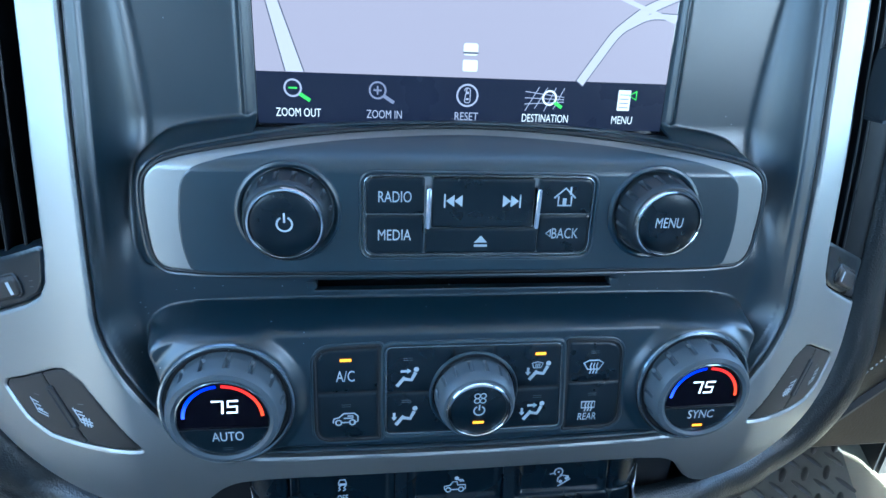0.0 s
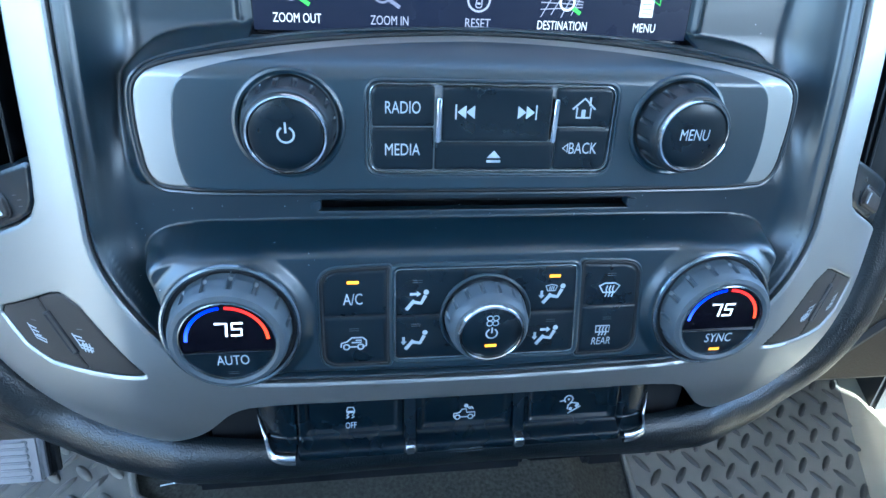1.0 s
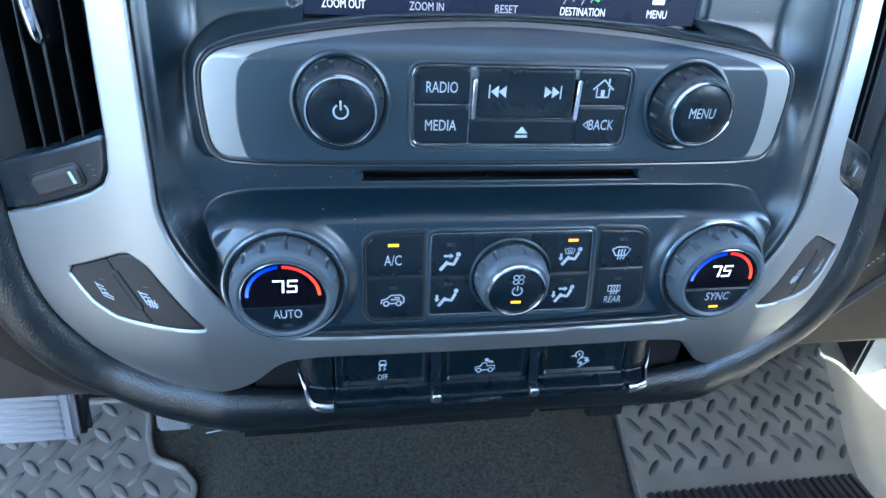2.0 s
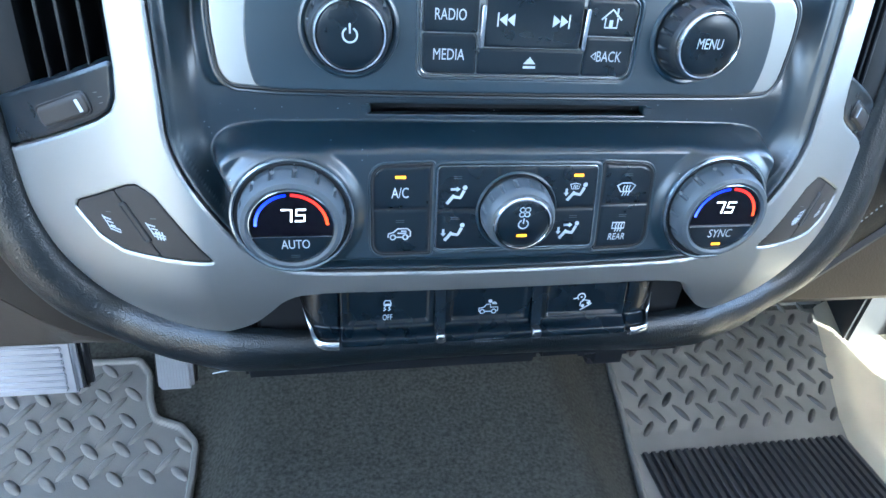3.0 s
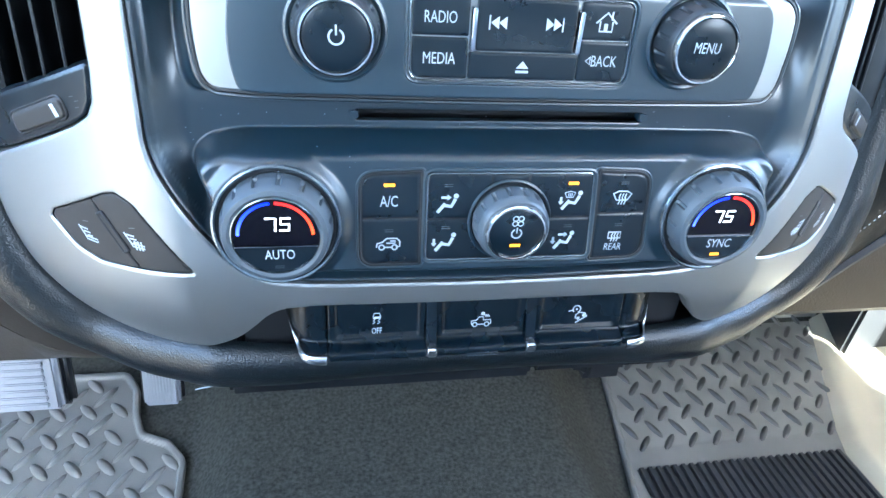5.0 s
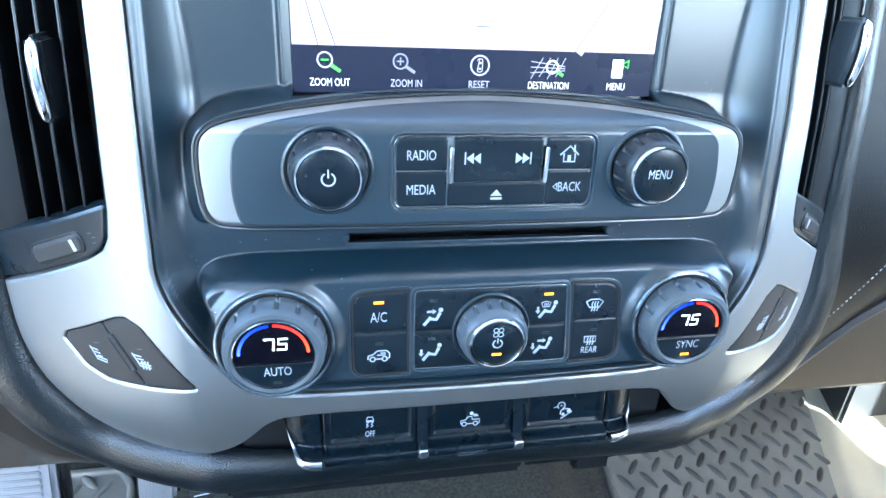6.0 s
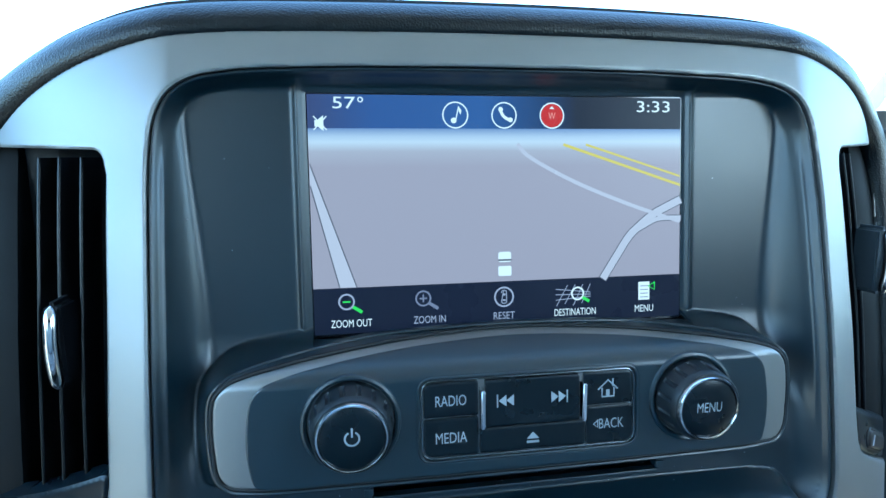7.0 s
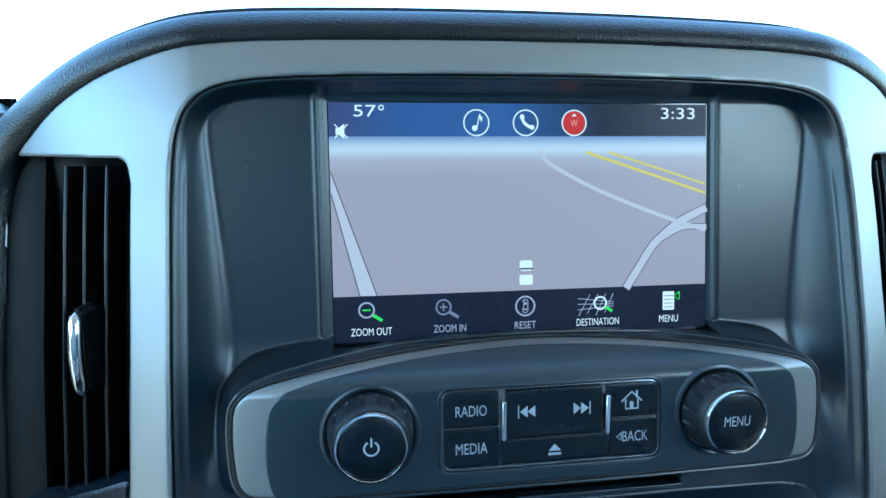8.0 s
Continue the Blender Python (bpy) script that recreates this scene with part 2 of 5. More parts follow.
    me = bpy.data.meshes.new(name)
    me.from_pydata(verts, [], faces)
    me.polygons.foreach_set("use_smooth", [True] * len(me.polygons))
    me.normals_split_custom_set_from_vertices(normals)
    me.update()
    return link(name, me, material, parent, label)


def flat(outline, y, depth, bevel=0.0):
    """A small prism: outline in x, z, front at y (a number or a function), going back by depth."""
    bm = bmesh.new()
    f = y if callable(y) else (lambda a, b: y)
    o = [tuple(p) for p in outline]
    area = sum(o[i - 1][0] * o[i][1] - o[i][0] * o[i - 1][1] for i in range(len(o)))
    if area < 0:
        o = o[::-1]
    a = [bm.verts.new((p[0], float(f(p[0], p[1])), p[1])) for p in o]
    b = [bm.verts.new((p[0], float(f(p[0], p[1])) + depth, p[1])) for p in o]
    bm.faces.new(a)
    bm.faces.new(b[::-1])
    for i in range(len(o)):
        bm.faces.new((a[i - 1], b[i - 1], b[i], a[i]))
    if bevel:
        bmesh.ops.bevel(bm, geom=[e for e in bm.edges], offset=bevel, segments=2, affect="EDGES")
    return bm


def add_block(bm, x0, x1, y0, y1, z0, z1, bevel=0.0):
    vs = bmesh.ops.create_cube(bm, size=1)["verts"]
    bmesh.ops.scale(bm, vec=(x1 - x0, y1 - y0, z1 - z0), verts=vs)
    bmesh.ops.translate(bm, vec=((x0 + x1) / 2, (y0 + y1) / 2, (z0 + z1) / 2), verts=vs)
    if bevel:
        es = list({e for v in vs for e in v.link_edges})
        bmesh.ops.bevel(bm, geom=es, offset=bevel, segments=3, affect="EDGES")
    return bm


def block(x0, x1, y0, y1, z0, z1, bevel=0.0):
    return add_block(bmesh.new(), x0, x1, y0, y1, z0, z1, bevel)


def lathe(profile, cx, cz, n=64, wave=None, cap=True):
    """Turned about the axis through (cx, cz) along y. profile: rows of (radius, y) from back to front."""
    bm = bmesh.new()
    rings = []
    for r, y in profile:
        ring = []
        for k in range(n):
            a = 2 * math.pi * k / n
            q = r * (wave(a, y) if wave else 1)
            ring.append(bm.verts.new((cx + q * math.cos(a), y, cz + q * math.sin(a))))
        rings.append(ring)
    for r0, r1 in zip(rings, rings[1:]):
        for k in range(n):
            bm.faces.new((r0[k - 1], r0[k], r1[k], r1[k - 1]))
    if cap:
        bm.faces.new(rings[-1])
    return bm


def tube(path, r, n=8, closed=False, flatten=1.0):
    """A round bead along a list of (x, y, z)."""
    bm = bmesh.new()
    P = [Vector(p) for p in path]
    m = len(P)
    rings = []
    for i in range(m):
        a, b = (P[i - 1], P[(i + 1) % m]) if closed else (P[max(i - 1, 0)], P[min(i + 1, m - 1)])
        t = (b - a).normalized()
        u = Vector((0, -1, 0))
        u = (u - t * u.dot(t)).normalized()
        v = t.cross(u)
        rings.append([bm.verts.new(P[i] + r * (u * math.cos(k * 2 * math.pi / n) * flatten + v * math.sin(k * 2 * math.pi / n))) for k in range(n)])
    for i in range(m if closed else m - 1):
        r0, r1 = rings[i], rings[(i + 1) % m]
        for k in range(n):
            bm.faces.new((r0[k - 1], r0[k], r1[k], r1[k - 1]))
    if not closed:
        bm.faces.new(rings[0])
        bm.faces.new(rings[-1])
    return bm


def capsule(path, r, n=12):
    """A round bar along a path, its ends drawn in."""
    m = len(path)
    bm = tube(path, r, n)
    bm.verts.ensure_lookup_table()
    for i in range(m):
        u = abs(2 * i / (m - 1) - 1)
        c = Vector(path[i])
        for v in list(bm.verts)[i * n:(i + 1) * n]:
            v.co = c + (v.co - c) * max(math.sqrt(max(1 - u ** 7, 0)), 0.05)
    return bm


def lettering(name, text, x, z, width, height, y, material, parent, slant=0.0, label=""):
    """Raised letters in the built-in font, fitted into width by height about (x, z), standing 0.1 mm proud of y."""
    cu = bpy.data.curves.new(name, "FONT")
    cu.body, cu.align_x, cu.align_y, cu.size, cu.extrude = text, "CENTER", "CENTER", 1.0, 0.0
    cu.shear, cu.resolution_u, cu.offset = slant, 3, 0.0
    ob = new("letters", cu)
    me = bpy.data.meshes.new_from_object(ob.evaluated_get(bpy.context.evaluated_depsgraph_get()))
    bpy.data.objects.remove(ob)
    bpy.data.curves.remove(cu)
    co = np.array([v.co for v in me.vertices])
    lo, hi = co.min(0), co.max(0)
    f = y if callable(y) else (lambda a, b: y)
    for v in me.vertices:
        px = x + (v.co.x - (lo[0] + hi[0]) / 2) * width / (hi[0] - lo[0])
        pz = z + (v.co.y - (lo[1] + hi[1]) / 2) * height / (hi[1] - lo[1])
        v.co = (px, float(f(px, pz)) - 0.00012, pz)
    me.name = name
    return link(name, me, material, parent, label)


def strokes(name, lines, w, y, material, parent, discs=(), fills=(), label=""):
    """A printed symbol: lines of (x, z) drawn w wide, discs (x, z, r) and filled outlines, 0.1 mm proud of y."""
    bm = bmesh.new()
    f = y if callable(y) else (lambda a, b: y)

    def vert(x, z, k):
        return bm.verts.new((x, float(f(x, z)) - 0.00012 - k * 0.00001, z))

    k = 0
    for line in lines:
        k += 1
        p = [np.array(q, float) for q in line]
        left, right = [], []
        for i in range(len(p)):
            a, b = p[max(i - 1, 0)], p[min(i + 1, len(p) - 1)]
            t = b - a
            if np.linalg.norm(t) < 1e-9:
                t = p[i] - p[i - 1]
            t = t / np.linalg.norm(t)
            nrm = np.array((-t[1], t[0])) * w / 2
            ext = t * w / 2 * (-1 if i == 0 else 1 if i == len(p) - 1 else 0)
            left.append(vert(*(p[i] + nrm + ext), k))
            right.append(vert(*(p[i] - nrm + ext), k))
        for i in range(1, len(p)):
            bm.faces.new((left[i - 1], right[i - 1], right[i], left[i]))
    for x, z, r in discs:
        k += 1
        bm.faces.new([vert(x + r * math.cos(a * math.pi / 8), z + r * math.sin(a * math.pi / 8), k) for a in range(16)])
    for o in fills:
        k += 1
        bm.faces.new([vert(q[0], q[1], k) for q in o])
    me = bpy.data.meshes.new(name)
    bm.normal_update()
    for fc in bm.faces:
        if fc.normal.y > 0:
            fc.normal_flip()
    bm.to_mesh(me)
    bm.free()
    return link(name, me, material, parent, label)


def arc(x, z, r, a0, a1, n=14):
    return [(x + r * math.cos(radians(a0 + (a1 - a0) * k / n)), z + r * math.sin(radians(a0 + (a1 - a0) * k / n))) for k in range(n + 1)]


def smooth(v, a, b):
    t = np.clip((v - a) / (b - a), 0, 1)
    return t * t * (3 - 2 * t)


# ---- forms of the centre stack ----
KZ = [0.50, 0.56, 0.60, 0.62, 0.645, 0.67, 0.70, 0.72, 0.74, 0.76, 0.78, 0.80, 0.82, 0.84, 0.86, 0.88, 0.90, 0.92, 0.94, 1.0]
KY = [0.06, 0.020, -0.010, -0.026, -0.038, -0.041, -0.038, -0.036, -0.034, -0.031, -0.028, -0.0245, -0.020, -0.016, -0.0115, -0.006, -0.002, 0.004, 0.011, 0.035]
FZ = np.linspace(0.50, 1.0, 501)
FY = np.interp(FZ, KZ, KY)
kern = np.exp(-0.5 * (np.arange(-24, 25) / 7.0) ** 2)
FY = np.convolve(np.pad(FY, 24, mode="edge"), kern / kern.sum(), mode="valid")


def y_silver(x, z):
    u = np.maximum(np.abs(x) - 0.14, 0)
    return np.interp(z, FZ, FY) + 0.25 * u * u / (u + 0.006) + 4 * u * u


def y_screen(x, z):
    return 0.004 + (z - 0.799) * 0.086 + 0 * x


def y_climate(x, z):
    return -0.043 + (z - 0.698) * 0.12 + 0 * x


def y_radio(x, z):
    s = np.clip((z - 0.787) / 0.0125, 0, None)
    return -0.031 + (z - 0.765) * 0.08 + 0.020 * s * s + 0 * x


INNER = spline(mm(mirrored([(0, 915), (80, 914), (120, 911.5), (134, 908), (142, 902), (147, 892), (149, 878), (149.5, 840), (149.6, 800), (149.7, 740), (149.6, 725),
                            (147, 714.5), (139, 698.5), (129.5, 684), (119, 671), (107, 663.7), (94, 661), (60, 659.5), (0, 658.5)])), 6)
OUTER = spline(mm(mirrored([(0, 930), (80, 929), (126, 927), (148, 924), (165, 919.5), (185, 912.5), (205, 902.5), (222, 890), (232, 882), (239, 860), (241, 800), (241, 740), (240, 705),
                            (239, 690), (238, 675), (235, 660), (227, 640), (214, 622), (203, 613), (190, 608), (172, 604), (155, 604), (142, 607), (133, 612.5), (124, 621), (116, 631), (109, 640), (102, 644.5),
                            (92, 646), (60, 646), (0, 645.5)])), 6)
RADIO = spline(mm(mirrored([(0, 799.6), (35, 798.8), (60, 797.4), (84, 795.3), (100, 793.3), (113, 790.9), (120, 788.2), (124.3, 783.4), (125.7, 775), (125.4, 762), (124, 753), (120.5, 748.8), (112, 747.8), (70, 746.9), (0, 746.5)])), 6) - (0.0013, 0)
CLIMATE = spline(mm(mirrored([(0, 730.0), (90, 730.0), (117, 729.2), (128.5, 726), (134.6, 719), (133.6, 710), (126, 696), (117, 682), (106, 671), (92, 666.5), (60, 665), (0, 664)])), 6)
DIALS = ((-0.0997, 0.6962), (0.0997, 0.6962))


def y_bar(x, z):
    return y_radio(x, z) + 4.5 * np.clip(np.abs(x) - 0.099, 0, None) ** 2


def y_fascia(x, z):
    d = -sdf(INNER, x, z)
    rim = y_silver(x, z) + 0.0027
    lip = rim + 0.0042 * smooth(d, 0.0010, 0.0046)
    # screen recess: a narrow dark lip, then hollow flanks that flatten out towards the glass
    back = y_screen(x, z) + 0.0010 - 0.0020 * np.exp(-((np.abs(x) - 0.0922) / 0.0017) ** 2) * smooth(z, 0.80, 0.803)
    wide = 0.008 + 0.008 * smooth(-z, -0.900, -0.800)
    flank = 1 - (1 - np.clip((0.1493 - np.abs(x) - 0.0045) / wide, 0, 1)) ** 2.2
    brow = 1 - (1 - np.clip((0.9145 - z - 0.0022) / 0.0085, 0, 1)) ** 1.8
    up = lip + (back - lip) * flank * brow * smooth(d, 0.0015, 0.0070)
    mid = -0.0195 + (z - 0.735) * 0.03
    mid = lip + (mid - lip) * (1 - (1 - np.clip((d - 0.0042) / 0.012, 0, 1)) ** 2.2)
    y = mid + (up - mid) * smooth(z, 0.738, 0.802)
    # raised lip that frames the radio
    rd = sdf(RADIO, x, z)
    hood = y_bar(x, np.minimum(z, 0.7995)) + 0.0022 + 0.0026 * smooth(z, 0.786, 0.797)
    reach = 0.0085 - 0.0030 * smooth(z, 0.782, 0.792)
    k = (1 - smooth(rd, 0.0022, 0.0022 + reach)) * (1 - smooth(-z, -0.7480, -0.7440))
    gap = hood - y
    y = y + 0.5 * (gap - np.sqrt(gap * gap + 4e-7)) * k
    y = y + 0.005 * (1 - smooth(rd, -0.0030, -0.0010))
    # climate face: a rounded brow that juts out under the disc slot
    u = np.clip((sdf(CLIMATE, x, z) + 0.0085) / 0.0085, 0, 1)
    ease = (u * u * (3 - 2 * u)) ** 1.7
    face = y_climate(x, z)
    y = face + (y - face) * ease
    for cx, cz in DIALS:
        r = np.hypot(x - cx, z - cz)
        y = y - 0.0032 * (1 - smooth(r, 0.0264, 0.0320)) * smooth(z, 0.655, 0.69)
    return y


# ---- dashboard ----
dash = empty("dashboard", "black grained truck dashboard with a satin silver centre frame", "dashboard", at=(0, 0.05, 0.75))
VENT = {}
for sgn in (-1, 1):
    o = [(168, 880), (233, 882), (239, 862), (241, 800), (241, 700), (238, 697.5), (203, 716), (179, 728.5), (172, 733.5), (168.5, 740), (167, 752), (166, 800), (165.8, 870)]
    VENT[sgn] = rounded([(sgn * x / 1000, z / 1000) for x, z in o], [0.006, 0, 0, 0, 0, 0.002, 0.003, 0.004, 0.005, 0.006, 0.004, 0, 0.004])
SEAT = {}
for sgn in (-1, 1):
    o = [(136.8, 668.6), (159.5, 699.5), (166.5, 703.5), (172, 702), (200, 687), (202, 683), (191, 671.5), (180, 667.3)]
    SEAT[sgn] = rounded([(sgn * x / 1000, z / 1000) for x, z in o], [0.0012, 0.004, 0.003, 0.003, 0.002, 0.002, 0.006, 0.006])
SLOT = box2(-0.0665, 0.0665, 0.7326, 0.7376, 0.0006)
hood_line = [(x, float(np.interp(abs(x), [0, 0.035, 0.060, 0.084, 0.100], [0.7996, 0.7988, 0.7974, 0.7953, 0.7933])) + 0.0026) for x in np.linspace(-0.0885, 0.0885, 25)]
OPENING = np.array([(-0.0885, 0.9042), *hood_line, (0.0885, 0.9042)])
GLASS = rounded([(-0.0893, 0.9050), (0.0893, 0.9050), (0.0893, 0.7972), (-0.0893, 0.7972)], 0.001)
sheet("trim_frame", OUTER, y_silver, SILVER, dash, "satin silver painted surround", res=0.0010, edge=0.0012, depth=0.010,
      holes=(INNER, VENT[-1], VENT[1], SEAT[-1], SEAT[1]))
fascia_out = spline(mm(mirrored([(0, 914.4), (80, 913.4), (120, 910.9), (133.6, 907.4), (141.5, 901.6), (146.4, 891.8), (148.4, 878), (148.9, 840), (149.0, 800), (149.1, 740), (149, 725.2),
                                 (146.4, 714.8), (138.4, 698.8), (129.0, 684.5), (118.7, 671.6), (106.8, 664.3), (94, 661.6), (60, 660.1), (0, 659.1)])), 6)
sheet("fascia", fascia_out, y_fascia, FASCIA, dash, "soft black moulded centre panel", res=0.0008, edge=0.0004, depth=0.004, holes=(OPENING, SLOT))

part("frame_joint", tube([(p[0], float(y_silver(np.array(p[0]), np.array(p[1]))) + 0.0066, p[1]) for p in INNER], 0.0022, 6, True), DARK, dash, "dark joint inside the silver frame")


def ring_pad():
    """The padded roll that runs all round the silver frame."""
    half = [(0, 929, 16), (80, 928, 16), (126, 926, 16), (148, 923, 16), (165, 918.5, 16.5), (185, 911.5, 17), (205, 901, 18), (222, 889.5, 20), (233, 878, 23), (239, 858, 24), (241, 800, 25), (241, 740, 26), (240, 705, 32),
            (238, 675, 36), (235, 660, 38), (227, 640, 40), (214, 622, 40), (203, 613, 38), (190, 608.5, 38), (172, 605, 39), (155, 605, 39), (140, 606, 38), (110, 606, 35), (60, 605.5, 31), (0, 605.5, 30)]
    full = half + [(-x, z, w) for x, z, w in reversed(half) if x > 0]
    P = spline([(x / 1000, z / 1000, w / 1000) for x, z, w in full], 6)
    n = len(P)
    bm = bmesh.new()
    rings = []
    for i in range(n):
        x, z, w = P[i]
        t = P[(i + 1) % n][:2] - P[i - 1][:2]
        t = t / np.linalg.norm(t)
        ox, oz = -t[1], t[0]
        if ox * x + oz * (z - 0.77) < 0:
            ox, oz = -ox, -oz
        y0 = float(y_silver(np.array(x), np.array(z))) + 0.006
        low = 1 - float(smooth(np.array(z), 0.60, 0.63))
        tray = low * (1 - float(smooth(np.array(abs(x)), 0.095, 0.165)))
        y0 = y0 * (1 - tray) + (-0.0195) * tray
        h = 0.012 + 0.005 * (1 - float(smooth(np.array(z), 0.62, 0.72))) * (1 - tray)
        amax = 0.92 - 0.30 * float(smooth(np.array(z), 0.84, 0.90))
        row = []
        for k in range(15):
            a = math.pi * amax * k / 14
            o = w * (0.5 - 0.5 * math.cos(a)) / (0.5 - 0.5 * math.cos(math.pi * amax)) - 0.002
            row.append((x + ox * o, y0 - h * math.sin(a) + 0.014 * (k / 14) ** 2, z + oz * o))
        o = w - 0.003
        row.append((x + ox * o, y0 + 0.030, z + oz * o))
        row.append((x + ox * o, y0 + 0.060, z + oz * o))
        rings.append([bm.verts.new(v) for v in row])
        SEAM.append((x + ox * (w + 0.0005), y0 + 0.016, z + oz * (w + 0.0005)))
    for i in range(n):
        for k in range(1, len(rings[0])):
            bm.faces.new((rings[i - 1][k - 1], rings[i][k - 1], rings[i][k], rings[i - 1][k]))
    return bm


SEAM = []
part("padded_surround", ring_pad(), LEATHER, dash, "black grained soft padding")
part("seam", tube(SEAM, 0.0022, 6, True), DARK, dash, "dark seam behind the padding")
body = bmesh.new()
add_block(body, -0.80, 0.80, 0.075, 0.62, 0.60, 0.905, 0.02)
add_block(body, -0.21, 0.21, 0.055, 0.40, 0.60, 0.90, 0.005)
part("dash_body", body, DASH, dash)
part("lower_panel", block(-0.137, 0.038, -0.0165, 0.06, 0.5695, 0.592, 0.003), VANE, dash)
part("lower_panel", block(0.0392, 0.135, -0.014, 0.06, 0.5705, 0.592, 0.003), VANE, dash)
part("lower_bracket", block(0.080, 0.116, 0.004, 0.05, 0.538, 0.575, 0.008), VANE, dash)
ledge = bmesh.new()
rows = [[ledge.verts.new(v) for v in ((x, float(y_bar(x, min(z, 0.7995))) + 0.0050, z + 0.0002), (x, 0.0000, 0.7974), (x, 0.0056, 0.7966), (x, 0.0056, 0.7900))] for x, z in hood_line]
for r0, r1 in zip(rows, rows[1:]):
    for k in range(3):
        ledge.faces.new((r0[k], r0[k + 1], r1[k + 1], r1[k]))
part("screen_ledge", ledge, FASCIA, dash)
part("cd_slot_back", block(-0.067, 0.067, -0.008, 0.02, 0.732, 0.738), DARK, dash)
for x in (-0.0672, 0.0672):
    part("slot_guide", block(x - 0.0022, x + 0.0022, -0.0200, -0.014, 0.7334, 0.7372, 0.0005), FACE, dash)


def knee_low(x):
    return float(np.interp(abs(x), [0.2, 0.235, 0.248, 0.267, 0.293, 0.334, 0.38, 0.64], [0.542, 0.542, 0.544, 0.551, 0.576, 0.615, 0.645, 0.70]))


def knee(sgn):
    bm = bmesh.new()
    nx, nz = 26, 18
    g = []
    for i in range(nx + 1):
        row = []
        for j in range(nz + 1):
            x = 0.225 + 0.40 * i / nx
            low = knee_low(x)
            z = 0.735 + (low - 0.735) * j / nz
            b = j / nz
            y = 0.050 + 0.010 * math.sin(i / nx * 2.0) + 0.008 * b ** 2 - 0.010 * math.sin(math.pi * b) * (1 - 0.5 * i / nx)
            row.append(bm.verts.new((sgn * x, y, z)))
        g.append(row)
    for i in range(nx):
        for j in range(nz):
            bm.faces.new((g[i][j], g[i + 1][j], g[i + 1][j + 1], g[i][j + 1]))
    bmesh.ops.solidify(bm, geom=bm.faces[:], thickness=0.006)
    return bm


bm = bmesh.new()
rows = []
for i in range(25):
    x = -0.225 - 0.42 * i / 24
    low = knee_low(x)
    rows.append([bm.verts.new((x, y, z)) for y, z in ((0.070, low + 0.004), (0.062, low - 0.003), (0.0635, low - 0.008), (0.080, 0.5225), (0.105, 0.513), (0.40, 0.500))])
for r0, r1 in zip(rows, rows[1:]):
    for k in range(5):
        bm.faces.new((r0[k], r0[k + 1], r1[k + 1], r1[k]))
part("under_panel", bm, KNEE, dash, "dark lower closing panel")
edge = [(0.235 + 0.40 * k / 40, 0.066, knee_low(0.235 + 0.40 * k / 40) - 0.004) for k in range(41)]
part("panel_gap", tube(edge, 0.0065, 8), DARK, dash)
part("panel_gap", tube([(-x, y, z + 0.002) for x, y, z in edge], 0.0030, 8), DARK, dash)
part("knee_panel", knee(-1), KNEE, dash, "black grained lower panel, tan light put into its colour")
for k in range(34):
    u = k / 33
    x = 0.262 + 0.080 * u
    z = 0.606 + 0.100 * u ** 1.1
    b = (0.735 - z) / (0.735 - knee_low(x))
    y = 0.050 + 0.010 * math.sin((x - 0.225) / 0.40 * 2.0) + 0.008 * b ** 2 - 0.010 * math.sin(math.pi * b) * (1 - 0.5 * (x - 0.225) / 0.40) - 0.0064
    part("stitch", tube([(x, y, z), (x + 0.0011, y, z + 0.0014)], 0.0004, 5), PRINT, dash)
part("knee_panel", knee(1), LEATHER, dash, "black grained stitched lower panel")


rng = random.Random(7)
bm = bmesh.new()
for k in range(130):
    x, z = rng.uniform(-0.14, 0.14), rng.choice((rng.uniform(0.664, 0.745), rng.uniform(0.712, 0.745), rng.uniform(0.80, 0.91)))
    if abs(x) < 0.092 and z > 0.79 or float(sdf(INNER, np.array(x), np.array(z))) > -0.006:
        continue
    y = float(y_fascia(np.array([x]), np.array([z]))[0]) - 0.00025
    r = rng.uniform(0.00008, 0.00024)
    a = rng.uniform(0, 3)
    bm.faces.new([bm.verts.new((x + r * (1 + rng.random()) * math.cos(a + k2 * 1.25), y, z + r * math.sin(a + k2 * 1.25))) for k2 in range(5)])
dust = part("dust", bm, PRINT)
tagged(dust, "pale dust specks on the black centre panel", "dust", kind="stuff")
part("loose_thread", tube([(-0.1555, -0.0125, 0.5735), (-0.1535, -0.0135, 0.5750), (-0.1480, -0.0140, 0.5765), (-0.1420, -0.0135, 0.5772)], 0.00035, 6), PRINT, dash, "frayed pale thread")


